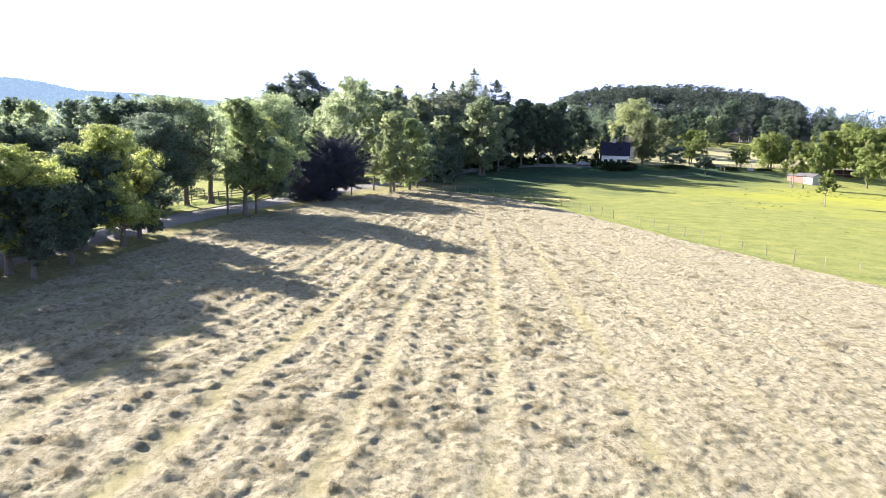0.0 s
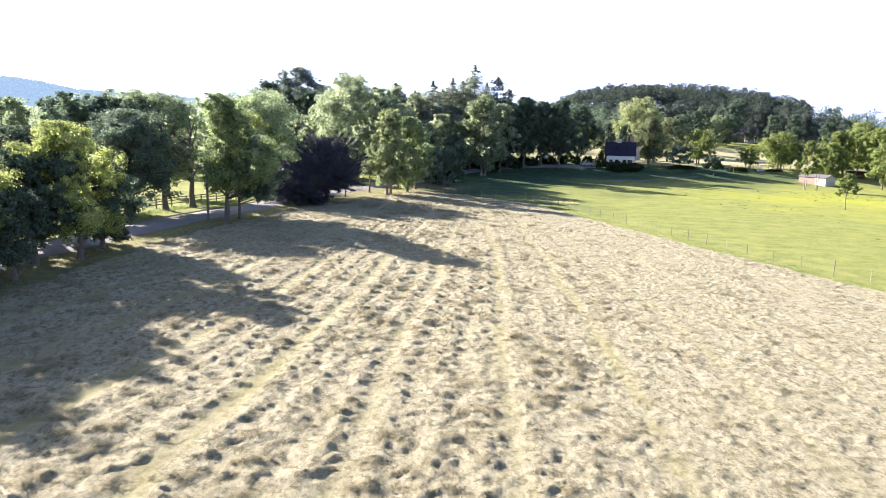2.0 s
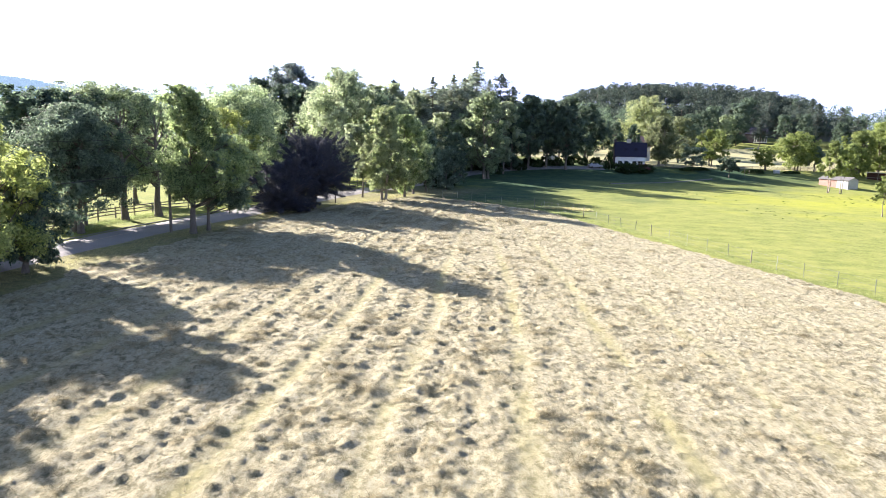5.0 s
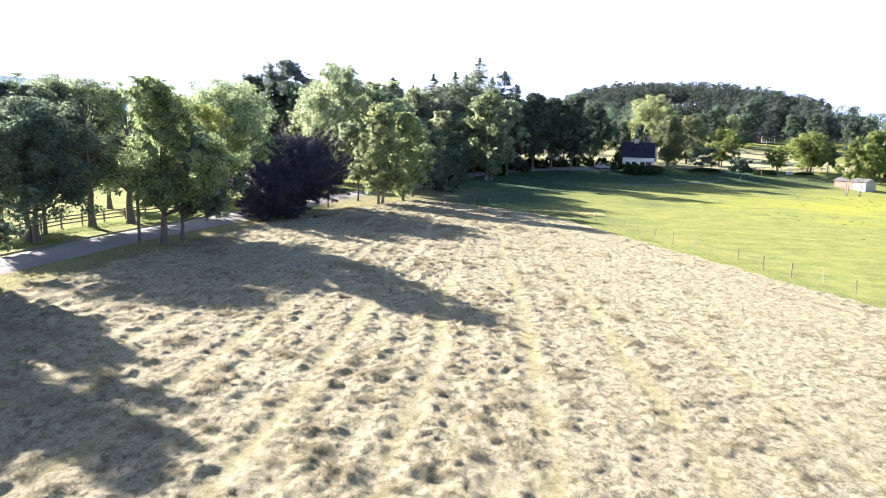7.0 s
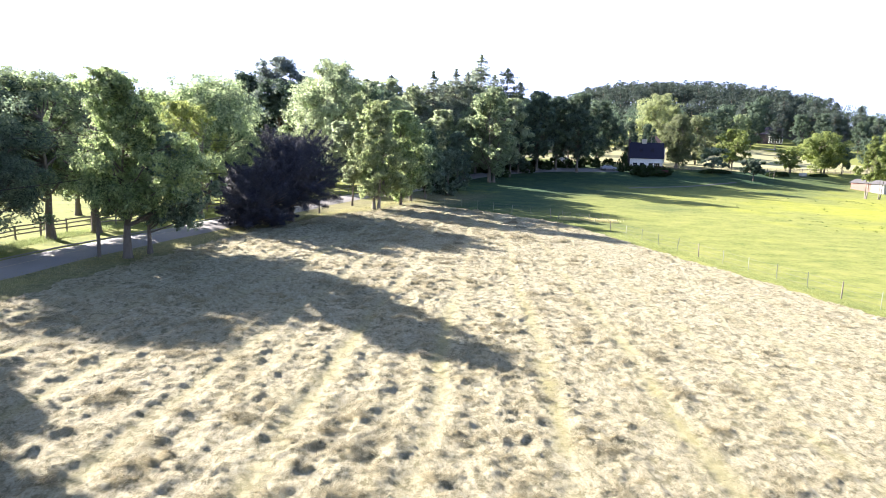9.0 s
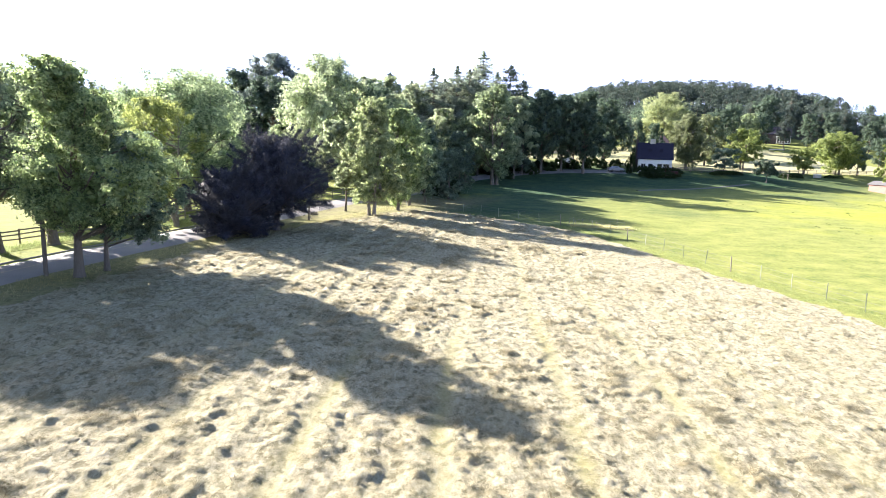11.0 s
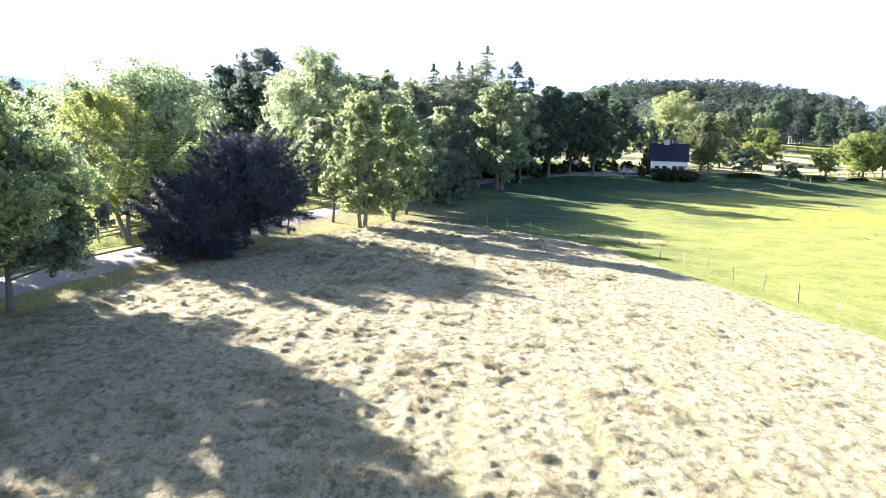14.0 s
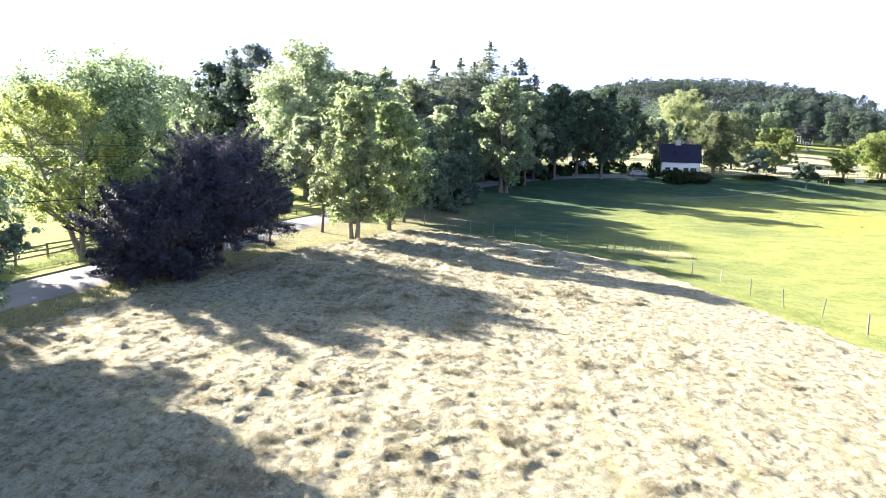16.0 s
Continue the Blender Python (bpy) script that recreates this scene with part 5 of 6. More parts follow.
def hillside_house():
    x, y = 172.5, 364
    root = new("house")
    root.matrix_world = pose(x, y, gz(x, y) + 0.2, 0, 0, -22)
    part("wall", gable_walls(11, 8, 4.6, 3.6), M["brown_house"], root, "dark brown shingled walls")
    part("roof", gable_roof(11, 8, 4.6, 3.6), M["roof_dark"], root, "dark roof")
    part("chimney", a_box(4.2, 0, 9.0, 0.9, 0.9, 3.0), M["brick"], root, "brick chimney")
    porch = part("porch", a_box(2.2, -5.2, 3.35, 6.4, 2.6, 0.35, bevel=0.02), M["trim_paint"], root, "white columned porch")
    part("porch_floor", a_box(2.2, -5.2, 0.1, 6.4, 2.6, 0.3), M["trim_paint"], porch)
    for k in range(6):
        part("column", a_box(-0.8 + k * 1.2, -6.35, 1.7, 0.26, 0.26, 3.1, bevel=0.02), M["trim_paint"], porch)
    for k in range(3):
        window(root, 0.2 + k * 2.0, -4.0, 1.7, 1.0, 1.5)
    low = part("wing", gable_walls(8, 6, 2.9, 2.2), M["brown_house"], root, "low dark wing")
    low.location = (-9.2, -0.5, 0)
    lowr = part("wing_roof", gable_roof(8, 6, 2.9, 2.2), M["roof_dark"], root)
    lowr.location = (-9.2, -0.5, 0)
    for k in range(3):
        window(root, -11.4 + k * 2.2, -3.5, 1.6, 1.2, 1.4, bars=(2, 2))
    tagged(root, "dark brown house with a white columned porch under pines", "house")


hillside_house()


def shed():
    root = new("shed")
    root.matrix_world = pose(117.0, 200.8, gz(117, 200) - 0.1, 0, 0, -65)
    w, d, h = 8.7, 4.5, 2.35
    part("wall", gable_walls(w, d, h, 0.8), M["shed_white"], root, "white boarded walls")
    part("roof", gable_roof(w, d, h, 0.8, 0.3, 0.1), M["shed_roof"], root, "low dark grey felt roof")
    for k in range(10):
        part("red_board", a_box(-w / 2 + 0.28 + k * 0.54, -d / 2 - 0.02, h / 2 + 0.02, 0.52, 0.04, h - 0.1), M["red_wall"], root, "faded red board" if k == 0 else "")
    for k in range(6):
        part("white_board", a_box(-w / 2 + 5.68 + k * 0.54, -d / 2 - 0.02, h / 2 + 0.02, 0.52, 0.04, h - 0.1), M["shed_white"], root)
    for k in range(8):
        part("end_board", a_box(w / 2 + 0.02, -d / 2 + 0.28 + k * 0.56, h / 2, 0.04, 0.54, h - 0.1), M["shed_white"], root)
    tagged(root, "low shed with faded red and white boards in the pasture", "shed")


shed()


def field_shelter(x, y):
    """An open timber shelter in the shade of the trees, with a pale sheet roof."""
    root = new("field_shelter")
    root.matrix_world = pose(x, y, gz(x, y) - 0.05, 0, 0, -35)
    part("roof", a_box(0, 0, 2.55, 6.4, 3.2, 0.12, bevel=0.02), M["shed_white"], root, "pale sheet roof")
    part("back_wall", a_box(0, 1.35, 1.2, 6.0, 0.08, 2.4), M["deck_wood"], root, "dark timber back")
    for px in (-2.9, 0.0, 2.9):
        part("post", a_box(px, -1.4, 1.25, 0.14, 0.14, 2.5), M["post_wood"], root)
    part("rail", a_box(0, -1.42, 1.0, 5.8, 0.06, 0.14), M["post_wood"], root)
    tagged(root, "open timber field shelter with a pale roof under shady trees", "shelter")


field_shelter(139.2, 216.3)


# ---- fences ----
def along(line, spacing):
    pts = densify(line, 0.25)
    out, run, last = [pts[0]], 0.0, pts[0]
    for p in pts[1:]:
        run += math.hypot(p[0] - last[0], p[1] - last[1])
        last = p
        if run >= spacing:
            out.append(p)
            run = 0.0
    return out


def strand(pts, heights, radius, sides=4):
    return tube_arrays([(x, y, gz(x, y) + h) for (x, y), h in zip(pts, heights)], [radius] * len(pts), sides)


def wire_fence(line, label, spacing=3.1, seed=3, height=1.35, wooden=5, wires=(0.3, 0.75, 1.2)):
    rng = random.Random(seed)
    root = new("wire_fence")
    pts = along(line, spacing)
    steel = bpy.data.meshes.new("post")
    bm = a_box(0, 0, height / 2 - 0.15, 0.035, 0.04, height + 0.3, bevel=0.005)
    box(bm, 0, 0.03, height / 2 + 0.2, 0.012, 0.03, height - 0.4)
    bm.to_mesh(steel)
    bm.free()
    steel.materials.append(M["metal_post"])
    v_, f_ = tube_arrays([(0, 0, -0.3), (0.01, 0, 0.6), (0, 0, height + 0.08), (0, 0, height + 0.12)], [0.055, 0.05, 0.045, 0.02], 8)
    timber = mesh_arrays("post", v_, f_, [M["post_wood"]], True)
    for k, (x, y) in enumerate(pts):
        wood = k % wooden == 0
        p = part_mesh("post", timber if wood else steel, root, "weathered round wooden post" if wood else "")
        p.matrix_local = pose(x, y, gz(x, y), rng.gauss(0, 2.5), rng.gauss(0, 2.5), rng.uniform(0, 90)) @ Matrix.Diagonal((1, 1, rng.uniform(0.92, 1.06), 1))
    for h in wires:
        v_, f_ = strand(pts, [h + rng.gauss(0, 0.015) for _ in pts], 0.008, 3)
        part_mesh("wire", mesh_arrays("wire", v_, f_, [M["wire"]]), root)
    return tagged(root, label, "fence")


EAST = [(81, -40), (62, 8), (52, 30), (41.6, 56), (39.2, 60), (33.3, 72.9), (32.3, 76.4), (27.0, 93.9), (25.4, 98.6), (22.3, 108.9), (19.6, 115), (16.6, 119.6)]
wire_fence(EAST, "wire fence on thin steel posts between hay and pasture")
wire_fence([(16.3, 120.0), (10.2, 124.6), (5.1, 128.9), (-0.1, 132.2), (-5.0, 134.2)], "wire fence along the far edge of the hay field", 3.0, 5, 1.25, 99)


def stake_fence():
    root = new("stake_fence")
    rng = random.Random(8)
    v_, f_ = tube_arrays([(0, 0, -0.2), (0.01, 0, 0.7), (0, 0, 1.35)], [0.035, 0.03, 0.025], 6)
    me_ = mesh_arrays("stake", v_, f_, [M["pale_bark"]], True)
    for k in range(9):
        x, y = 17.3 + k * 0.85, 120.0 - k * 0.16
        p = part_mesh("stake", me_, root)
        p.matrix_local = pose(x, y, gz(x, y), rng.gauss(0, 4), rng.gauss(0, 4), 0) @ Matrix.Diagonal((1, 1, rng.uniform(0.55, 0.95), 1))
    pts = [(17.3 + k * 0.85, 120.0 - k * 0.16) for k in range(9)]
    for h in (0.5, 0.95):
        v_, f_ = strand(pts, [h] * 9, 0.009, 3)
        part_mesh("wire", mesh_arrays("wire", v_, f_, [M["wire"]]), root)
    tagged(root, "short row of pale wooden stakes at the fence corner", "fence")


stake_fence()


def rail_fence(line, label, spacing=2.7, seed=4, height=1.3, rails=(0.45, 0.82, 1.18), mat="post_wood"):
    """Posts with split rails; every post and rail is a piece of its own."""
    rng = random.Random(seed)
    root = new("rail_fence")
    pts = along(line, spacing)
    bm = a_box(0, 0, height / 2 - 0.15, 0.13, 0.15, height + 0.3, bevel=0.02)
    pm = bpy.data.meshes.new("post")
    bm.to_mesh(pm)
    bm.free()
    pm.materials.append(M[mat])
    bm = a_box(0.5, 0, 0, 1.0, 0.05, 0.12, bevel=0.012)
    rm = bpy.data.meshes.new("rail")
    bm.to_mesh(rm)
    bm.free()
    rm.materials.append(M[mat])
    for k, (x, y) in enumerate(pts):
        p = part_mesh("post", pm, root)
        p.matrix_local = pose(x, y, gz(x, y), rng.gauss(0, 1.5), rng.gauss(0, 1.5), rng.uniform(-8, 8))
        if k + 1 < len(pts):
            x1, y1 = pts[k + 1]
            for h in rails:
                a = Vector((x, y, gz(x, y) + h + rng.gauss(0, 0.03)))
                b = Vector((x1, y1, gz(x1, y1) + h + rng.gauss(0, 0.03)))
                r = part_mesh("rail", rm, root)
                q = (b - a).to_track_quat("X", "Z")
                r.matrix_local = Matrix.LocRotScale(a, q, ((b - a).length + 0.06, 1, 1))
    return tagged(root, label, "fence")


rail_fence([(-42.5, 45), (-40, 62), (-38.4, 76), (-37.5, 85), (-36.8, 89.5), (-35.2, 94), (-33.4, 98.6), (-30.9, 103), (-29.4, 108), (-27.6, 115), (-24.5, 122.5), (-20.4, 132), (-16.5, 140), (-9.5, 154)],
           "weathered three-rail wooden fence across the lane")
rail_fence([(66, 219.6), (72.2, 219.4), (80, 219.8), (91, 221.6), (110, 226), (131, 231.5), (165, 241)], "pale wooden rail fence beside the dry meadow", 3.0, 6)
rail_fence([(36, 226), (44, 228), (52, 228.5)], "low wooden rail fence behind the yard", 2.6, 7)


# ---- poles and cables ----
def utility_pole(x, y, height, label, arm=True, radius=0.13):
    root = new("utility_pole")
    root.matrix_world = pose(x, y, gz(x, y) - 0.1, 0, 0, 20)
    v_, f_ = tube_arrays([(0, 0, 0), (0, 0.02, height * 0.5), (0, 0, height - 0.02), (0, 0, height)], [radius * 1.15, radius, radius * 0.8, radius * 0.4], 10)
    part_mesh("pole", mesh_arrays("pole", v_, f_, [M["pole_wood"]], True), root)
    if arm:
        part("crossarm", a_box(0, -0.14, height - 0.5, 1.6, 0.09, 0.11, bevel=0.01), M["pole_wood"], root)
        for k in (-0.7, -0.25, 0.25, 0.7):
            v_, f_ = tube_arrays([(k, -0.14, height - 0.45), (k, -0.14, height - 0.38), (k, -0.14, height - 0.3)], [0.03, 0.05, 0.03], 8)
            part_mesh("insulator", mesh_arrays("insulator", v_, f_, [M["glass"]], True), root)
    part("cable_bracket", a_box(0, -0.14, height * 0.62, 0.12, 0.12, 0.2), M["wire"], root)
    return tagged(root, label, "utility pole")


POLES = [(-33.6, 44.5, 10.2), (-26.9, 82.0, 10.0), (-7.6, 137.5, 10.0)]
for x, y, h in POLES:
    utility_pole(x, y, h, "slim weathered wooden utility pole beside the lane", arm=False)
utility_pole(-36.4, 83.6, 7.4, "grey wooden pole across the lane", arm=False, radius=0.16)


def cable(a, b, sag, radius, label):
    n = 24
    pts = [Vector(a).lerp(Vector(b), k / n) - Vector((0, 0, sag * 4 * (k / n) * (1 - k / n))) for k in range(n + 1)]
    v_, f_ = tube_arrays(pts, [radius] * (n + 1), 5)
    tagged(new("overhead_cable", mesh_arrays("overhead_cable", v_, f_, [M["cable"]], True)), label, "cable", "overhead cables")


for (x0, y0, h0), (x1, y1, h1) in zip(POLES, POLES[1:]):
    for k, (frac, sag, rad) in enumerate(((0.97, 0.5, 0.014), (0.9, 0.5, 0.012), (0.64, 0.45, 0.03))):
        cable((x0 + 0.13, y0, gz(x0, y0) + h0 * frac), (x1 + 0.13, y1, gz(x1, y1) + h1 * frac), sag, rad,
              "thick black telephone cable between poles" if k == 2 else "thin overhead power line between poles")


# ---- hedges ----
def hedge_mesh(name, seed, length, deep, high, count, size=0.22, leaf="hedge", wild=0.1):
    """A hedge or bush mass of leaves over an inner lump, its foot at the origin."""
    rng = np.random.default_rng(seed)
    p = np.stack([rng.uniform(-0.5, 0.5, count) * length, rng.uniform(-0.5, 0.5, count) * deep, rng.uniform(0, 1, count) ** 0.6 * high], axis=1)
    face = rng.integers(0, 4, count)
    p[face == 0, 2] = high
    p[face == 1, 1] = -deep / 2
    p[face == 2, 1] = deep / 2
    top = high * (1 - wild * 2.2 * (vnoise(p[:, 0] + seed * 9.1, p[:, 1], 1.8, seed) - 0.2))
    p[:, 2] = np.minimum(p[:, 2], top)
    ends = np.clip(1 - (np.abs(p[:, 0]) / (length / 2)) ** 6, 0.15, 1)
    p[:, 2] *= ends
    p += rng.normal(0, 0.09 + wild * 0.5, (count, 3)) * np.array((1, 1, 0.6))
    p[:, 2] = np.maximum(p[:, 2], 0.05)
    d = np.stack([np.zeros(count), p[:, 1] / deep * 2, p[:, 2] / high], axis=1)
    return mesh_arrays(name, *leaves(rng, p, d, size, 0.6), [M[leaf]])


def hedge(x, y, turn, mesh_, label, category="hedge", sink=0.05):
    ob = new(category.replace(" ", "_"), mesh_)
    ob.matrix_world = pose(x, y, gz(x, y) - sink, 0, 0, turn)
    return tagged(ob, label, category)


hedge(81.6, 217.4, 14, hedge_mesh("clipped_hedge", 91, 9.8, 1.6, 1.15, 5200), "clipped dark green hedge on the lawn edge")
hedge(100.2, 217.8, 20, hedge_mesh("clipped_hedge_b", 92, 7.4, 1.6, 1.4, 4200), "clipped dark green hedge beside the crab apple")
hedge(114.8, 221.6, 18, hedge_mesh("low_hedge", 93, 6.0, 1.3, 0.8, 2600), "low dark hedge on the lawn edge")
shrub = T("shrub", 94, 2.7, 4.4, 0.15, "round", 18, 6000, 0.26, "hedge", trunk=0.07, trunks=3)
for k, (x, y, sc, hh) in enumerate(((55.4, 208.6, 0.8, 0.8), (57.6, 209.0, 0.9, 0.85), (60.6, 210.2, 1.0, 0.75), (63.8, 211.0, 0.9, 0.7), (65.8, 212.4, 0.6, 0.5), (53.0, 212.2, 0.5, 1.6), (56.8, 206.6, 0.8, 0.7), (61.5, 208.2, 0.9, 0.55))):
    tree(x, y, shrub, "dark overgrown bush in front of the white cottage", "bush", "cottage bushes", (sc * 1.25, sc * 1.25, hh * 1.3), k * 1.7, "bush", 0.02)
for k, (x, y) in enumerate(((30.0, 207), (24.0, 200.5), (44.8, 222), (3.0, 155), (-0.5, 152), (16, 191), (27.5, 209), (23.0, 208), (33.5, 213), (37.0, 212.5), (41.5, 216), (46.0, 217), (20.5, 204), (13.0, 196), (50.5, 218))):
    tree(x, y, shrub, "dark shady shrub beneath the trees", "bush", "yard bushes", (0.95, 0.95, 1.0), k * 2.3, "bush", 0.02)


# ---- yard things ----
def car(x, y, turn, paint, label):
    """A parked car: body, cabin glass, wheels and lamps."""
    root = new("car")
    root.matrix_world = pose(x, y, gz(x, y) + 0.1, 0, 0, turn)
    bm = bmesh.new()
    prof = [(-2.15, 0.35), (2.15, 0.35), (2.2, 0.7), (2.05, 0.92), (1.05, 1.02), (0.45, 1.48), (-1.35, 1.52), (-2.0, 1.05), (-2.2, 0.95)]
    sides = []
    for yy, sh in ((-0.88, 0), (0.88, 0)):
        sides.append([bm.verts.new((px, yy * (0.84 if pz > 1.2 else 1.0), pz)) for px, pz in prof])
    a, b = sides
    bm.faces.new(a)
    bm.faces.new(list(reversed(b)))
    for k in range(len(prof)):
        bm.faces.new((a[k], b[k], b[(k + 1) % len(prof)], a[(k + 1) % len(prof)]))
    bmesh.ops.recalc_face_normals(bm, faces=bm.faces)
    bmesh.ops.bevel(bm, geom=list(bm.edges), offset=0.05, segments=2, affect="EDGES")
    body = part("body", bm, M[paint], root, smooth=False)
    for sgn in (-1, 1):
        part("side_window", a_box(-0.45, sgn * 0.815, 1.24, 1.5, 0.03, 0.34, bevel=0.01), M["glass"], body)
    ws = part("windscreen", a_box(0, 0, 0, 0.72, 1.3, 0.025), M["glass"], body)
    ws.matrix_local = pose(0.79, 0, 1.27, 0, 38, 0)
    rw = part("rear_window", a_box(0, 0, 0, 0.72, 1.25, 0.025), M["glass"], body)
    rw.matrix_local = pose(-1.7, 0, 1.31, 0, -36, 0)
    for sx in (-1.35, 1.35):
        for sy in (-0.84, 0.84):
            v_, f_ = tube_arrays([(sx, sy - 0.11, 0.33), (sx, sy - 0.09, 0.33), (sx, sy + 0.09, 0.33), (sx, sy + 0.11, 0.33)], [0.26, 0.33, 0.33, 0.26], 18)
            wh = part_mesh("wheel", mesh_arrays("wheel", v_, f_, [M["tyre"]], True), root)
            part("rim", a_box(sx, sy + (0.1 if sy > 0 else -0.1), 0.33, 0.36, 0.03, 0.36, bevel=0.08), M["wire"], wh)
    for sy in (-0.62, 0.62):
        part("headlight", a_box(2.14, sy, 0.74, 0.1, 0.34, 0.14, bevel=0.02), M["trim_paint"], root)
        part("tail_light", a_box(-2.16, sy, 0.85, 0.08, 0.24, 0.16, bevel=0.02), M["red_wall"], root)
    tagged(root, label, "car")


car(48.8, 212.4, 8, "car_silver", "silver car parked in the shade on the drive")


# added van shape standing in for a bright patch of sunlit ground
def sunlit_patch_van():
    x, y = 36.6, 218.5
    root = new("van")
    root.matrix_world = pose(x, y, gz(x, y), 0, 0, 12)
    bm = bmesh.new()
    prof = [(-2.6, 0.4), (2.5, 0.4), (2.55, 1.0), (1.9, 1.3), (1.2, 2.25), (-2.5, 2.35), (-2.65, 1.2)]
    a = [bm.verts.new((px, -0.98, pz)) for px, pz in prof]
    b = [bm.verts.new((px, 0.98, pz)) for px, pz in prof]
    bm.faces.new(a)
    bm.faces.new(list(reversed(b)))
    for k in range(len(prof)):
        bm.faces.new((a[k], b[k], b[(k + 1) % len(prof)], a[(k + 1) % len(prof)]))
    bmesh.ops.recalc_face_normals(bm, faces=bm.faces)
    bmesh.ops.bevel(bm, geom=list(bm.edges), offset=0.07, segments=2, affect="EDGES")
    body = part("body", bm, M["car_white"], root)
    for sgn in (-1, 1):
        part("side_window", a_box(0.9, sgn * 0.985, 1.65, 0.8, 0.02, 0.55), M["glass"], body)
    ws = part("windscreen", a_box(0, 0, 0, 1.05, 1.6, 0.03), M["glass"], body)
    ws.matrix_local = pose(1.6, 0, 1.8, 0, 54, 0)
    for sx in (-1.6, 1.6):
        for sy in (-0.9, 0.9):
            v_, f_ = tube_arrays([(sx, sy - 0.12, 0.36), (sx, sy - 0.1, 0.36), (sx, sy + 0.1, 0.36), (sx, sy + 0.12, 0.36)], [0.28, 0.36, 0.36, 0.28], 18)
            part_mesh("wheel", mesh_arrays("wheel", v_, f_, [M["tyre"]], True), root)
    tagged(root, "white van standing in for sunlit ground under the yard trees", "van")


sunlit_patch_van()


def white_chest(x, y):
    root = new("storage_chest")
    root.matrix_world = pose(x, y, gz(x, y), 0, 0, 15)
    part("body", a_box(0, 0, 0.45, 1.9, 1.0, 0.9, bevel=0.03), M["shed_white"], root)
    part("lid", a_box(0, 0, 0.96, 2.0, 1.1, 0.1, bevel=0.03), M["trim_paint"], root)
    tagged(root, "white wooden chest on the lawn beside the hedge", "chest")


white_chest(109.2, 220.4)


def garden_frame(x, y):
    root = new("garden_frame")
    root.matrix_world = pose(x, y, gz(x, y), 0, 0, 20)
    for k in (-0.9, 0.9):
        part("post", a_box(k, 0, 0.85, 0.09, 0.09, 1.8), M["post_wood"], root)
    part("top_bar", a_box(0, 0, 1.7, 2.0, 0.08, 0.09), M["post_wood"], root)
    tagged(root, "simple wooden two-post frame on the grass", "garden frame")


garden_frame(96.2, 213.4)


def mailbox(x, y):
    root = new("mailbox")
    root.matrix_world = pose(x, y, gz(x, y), 0, 0, 30)
    part("post", a_box(0, 0, 0.5, 0.1, 0.1, 1.1, bevel=0.01), M["post_wood"], root)
    v_, f_ = tube_arrays([(0, -0.27, 1.17), (0, -0.25, 1.17), (0, 0.25, 1.17), (0, 0.27, 1.17)], [0.08, 0.15, 0.15, 0.08], 12)
    part_mesh("box", mesh_arrays("box", v_, f_, [M["door_dark"]], True), root, "dark rounded metal box")
    tagged(root, "dark mailbox on a wooden post beside the lane", "mailbox")


mailbox(9.3, 185.6)
yellow_shrub = T("yellow_shrub", 96, 2.6, 3.4, 0.3, "round", 14, 3500, 0.26, "leaf_bright", trunk=0.06, trunks=3)
tree(6.4, 196, yellow_shrub, "bright yellow-green shrub beside the far lane", "bush", name="bush")


def trailer(x, y):
    root = new("flat_trailer")
    root.matrix_world = pose(x, y, gz(x, y), 0, 0, -10)
    part("bed", a_box(0, 0, 1.0, 5.6, 2.0, 0.35, bevel=0.03), M["shed_white"], root)
    part("tail_board", a_box(2.9, 0, 1.0, 0.12, 2.0, 1.3, bevel=0.02), M["door_dark"], root)
    for sx in (-1.2, 1.2):
        v_, f_ = tube_arrays([(sx, -1.05, 0.45), (sx, -0.85, 0.45)], [0.44, 0.44], 16)
        part_mesh("wheel", mesh_arrays("wheel", v_, f_, [M["tyre"]], True), root)
    tagged(root, "pale flat trailer on the hillside lawn", "trailer")


trailer(150.5, 322)


# ---- long grass ----
def grass_strip(name, seed, line, width, count, high, label, colours):
    rng = np.random.default_rng(seed)
    pts = np.array(densify(line, 0.5))
    i = rng.integers(0, len(pts) - 1, count)
    c = pts[i] + (pts[i + 1] - pts[i]) * rng.uniform(0, 1, (count, 1)) + rng.normal(0, width / 2.4, (count, 2))
    h = high * rng.uniform(0.4, 1.2, count)
    a = rng.uniform(0, 6.28, count)
    w = rng.uniform(0.007, 0.018, count)
    z = terrain(c[:, 0], c[:, 1])
    dx, dy = np.cos(a) * w, np.sin(a) * w
    lean = rng.normal(0, 0.35, (count, 2)) * h[:, None]
    v_ = np.stack([np.stack([c[:, 0] - dx, c[:, 1] - dy, z], 1), np.stack([c[:, 0] + dx, c[:, 1] + dy, z], 1),
                   np.stack([c[:, 0] + lean[:, 0], c[:, 1] + lean[:, 1], z + h], 1)], axis=1).reshape(-1, 3)
    m = leaf_material(name, *colours, 0.45)
    tagged(new(name, mesh_arrays(name, v_, np.arange(3 * count).reshape(-1, 3), [m])), label, "grass", kind="stuff")


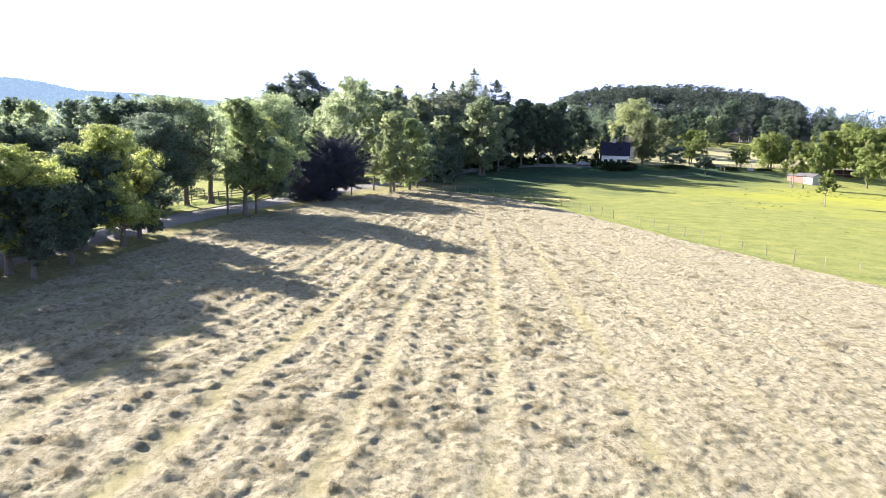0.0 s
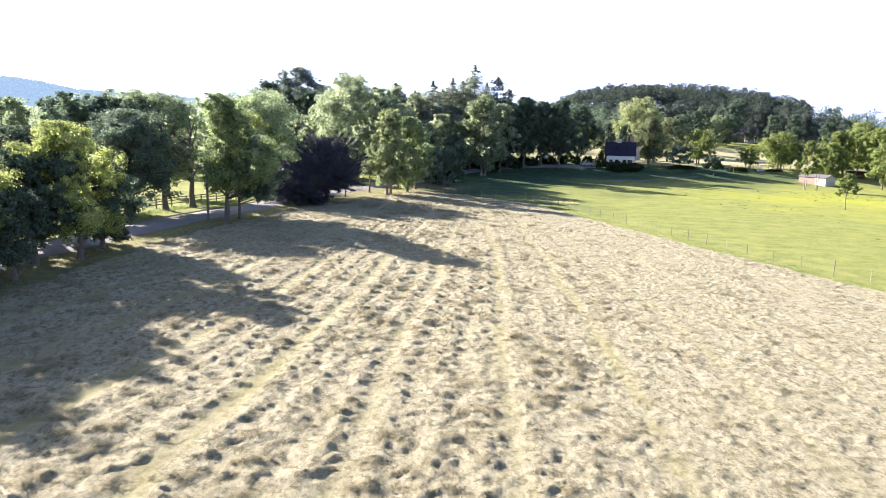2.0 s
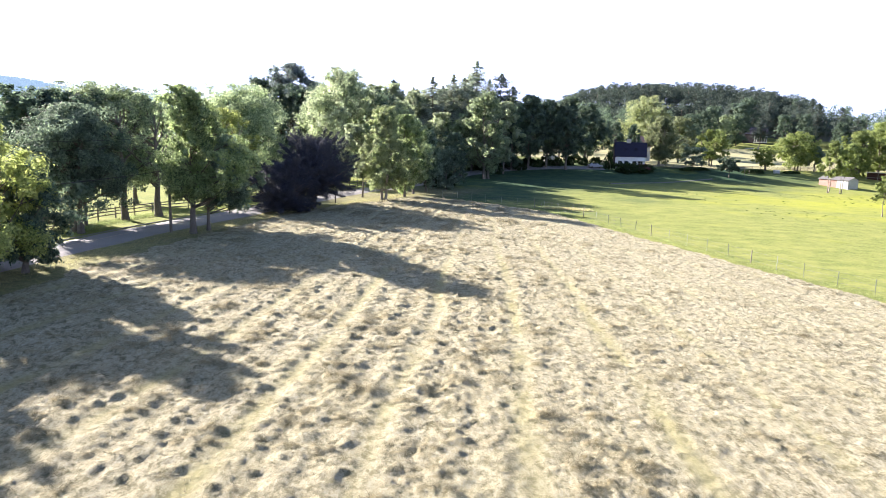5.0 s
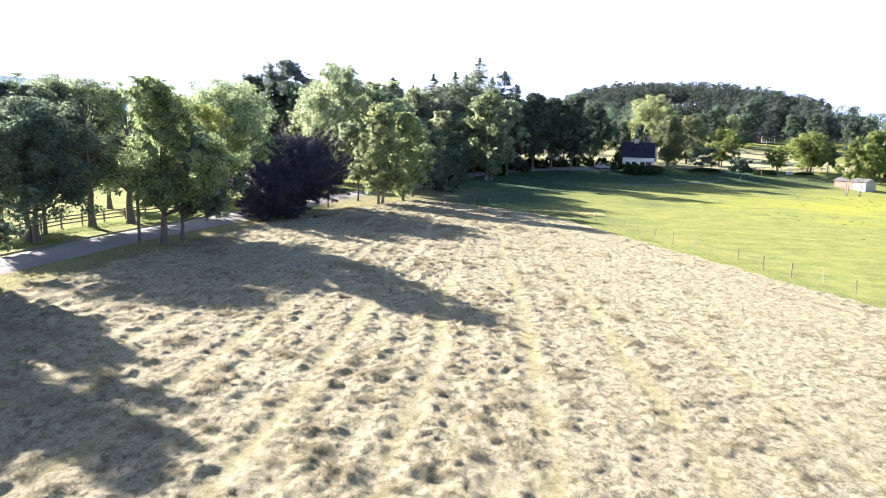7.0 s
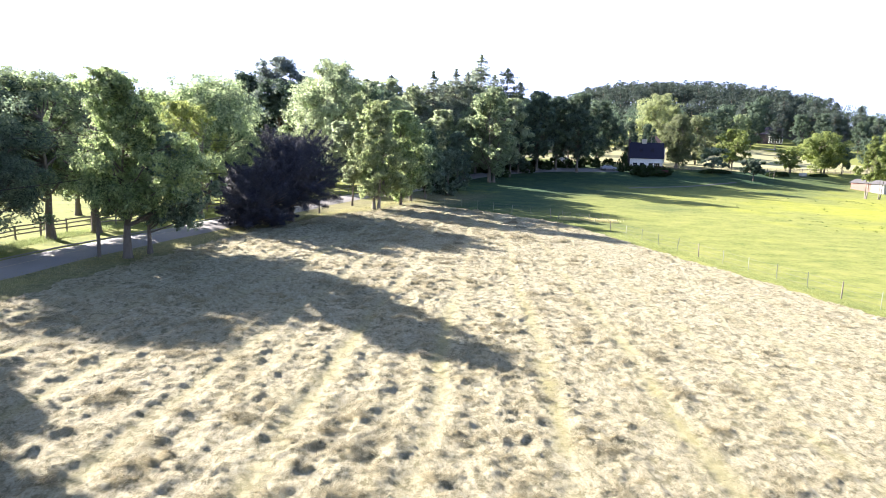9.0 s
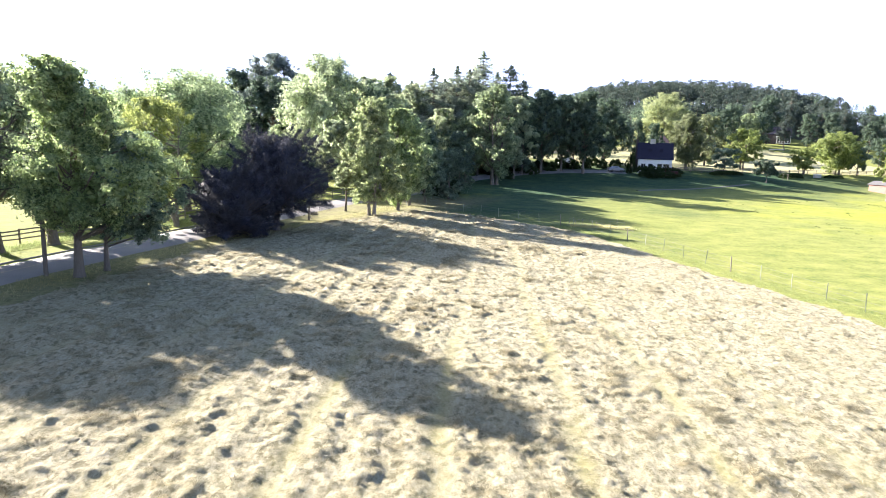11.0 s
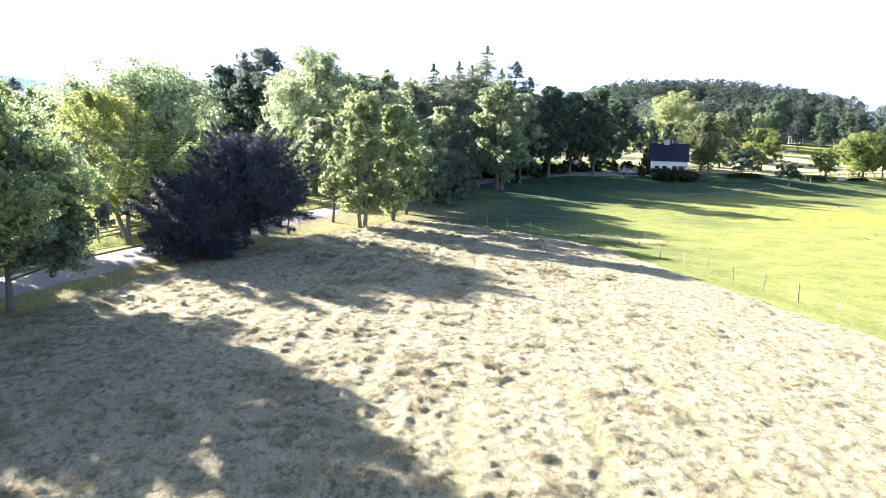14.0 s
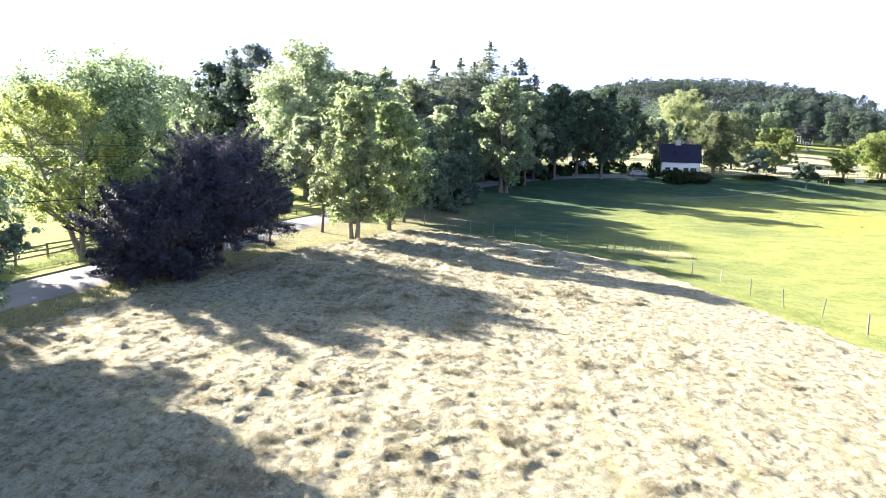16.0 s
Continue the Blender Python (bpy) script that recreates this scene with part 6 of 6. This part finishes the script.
grass_strip("fence_grass", 101, [(x - 0.7, y - 0.5) for x, y in EAST[2:]], 1.2, 36000, 0.12, "uncut yellow-green grass along the wire fence", ((0.19, 0.22, 0.095), (0.3, 0.325, 0.15)))
grass_strip("corner_grass", 102, [(18, 119.8), (25, 118.6)], 0.8, 4500, 0.45, "tall pale dry grass around the stakes", ((0.36, 0.34, 0.2), (0.52, 0.48, 0.3)))
grass_strip("verge_grass", 103, [(-38.6, 60), (-36.6, 76), (-35.6, 85), (-33.6, 95), (-29.8, 103), (-28, 109), (-24.5, 119)], 1.6, 16000, 0.3, "rough green grass below the rail fence", ((0.14, 0.18, 0.08), (0.32, 0.36, 0.18)))
grass_strip("lane_grass", 104, [(-30, 50), (-28.6, 66), (-26.5, 78), (-23.6, 88), (-19.5, 101), (-14.2, 114), (-9.5, 122), (-6, 131), (-1, 134)], 2.2, 17000, 0.15, "short dry grass under the lane trees", ((0.14, 0.135, 0.07), (0.34, 0.32, 0.18)))


def weeds(seed, count, blades):
    """Dark rank tufts that grazing leaves standing in the pasture."""
    rng = np.random.default_rng(seed)
    x, y = rng.uniform(55, 150, count), rng.uniform(90, 172, count)
    ok = rng.uniform(0, 1, count) < np.clip(vnoise(x, y, 16, 71) * 2.0 - 0.75, 0.06, 1)
    x, y = x[ok], y[ok]
    n = len(x) * blades
    s_ = np.repeat(rng.uniform(0.3, 1.0, len(x)), blades)
    px, py = np.repeat(x, blades) + rng.normal(0, 0.2, n) * s_, np.repeat(y, blades) + rng.normal(0, 0.2, n) * s_
    a, h, w = rng.uniform(0, 6.28, n), rng.uniform(0.08, 0.3, n) * s_, rng.uniform(0.012, 0.03, n)
    base = np.stack([px, py, terrain(px, py)], axis=1)
    side = np.stack([np.cos(a), np.sin(a), np.zeros(n)], axis=1) * w[:, None]
    tip = base + np.stack([rng.normal(0, 0.12, n), rng.normal(0, 0.12, n), h], axis=1)
    v_ = np.stack([base - side, base + side, tip], axis=1).reshape(-1, 3)
    m_ = leaf_material("rank_grass", (0.03, 0.055, 0.018), (0.11, 0.15, 0.045), 0.35)
    tagged(new("pasture_weeds", mesh_arrays("pasture_weeds", v_, np.arange(3 * n).reshape(-1, 3), [m_])), "dark rank tufts of grass scattered in the pasture", "grass", kind="stuff")


weeds(105, 1500, 22)
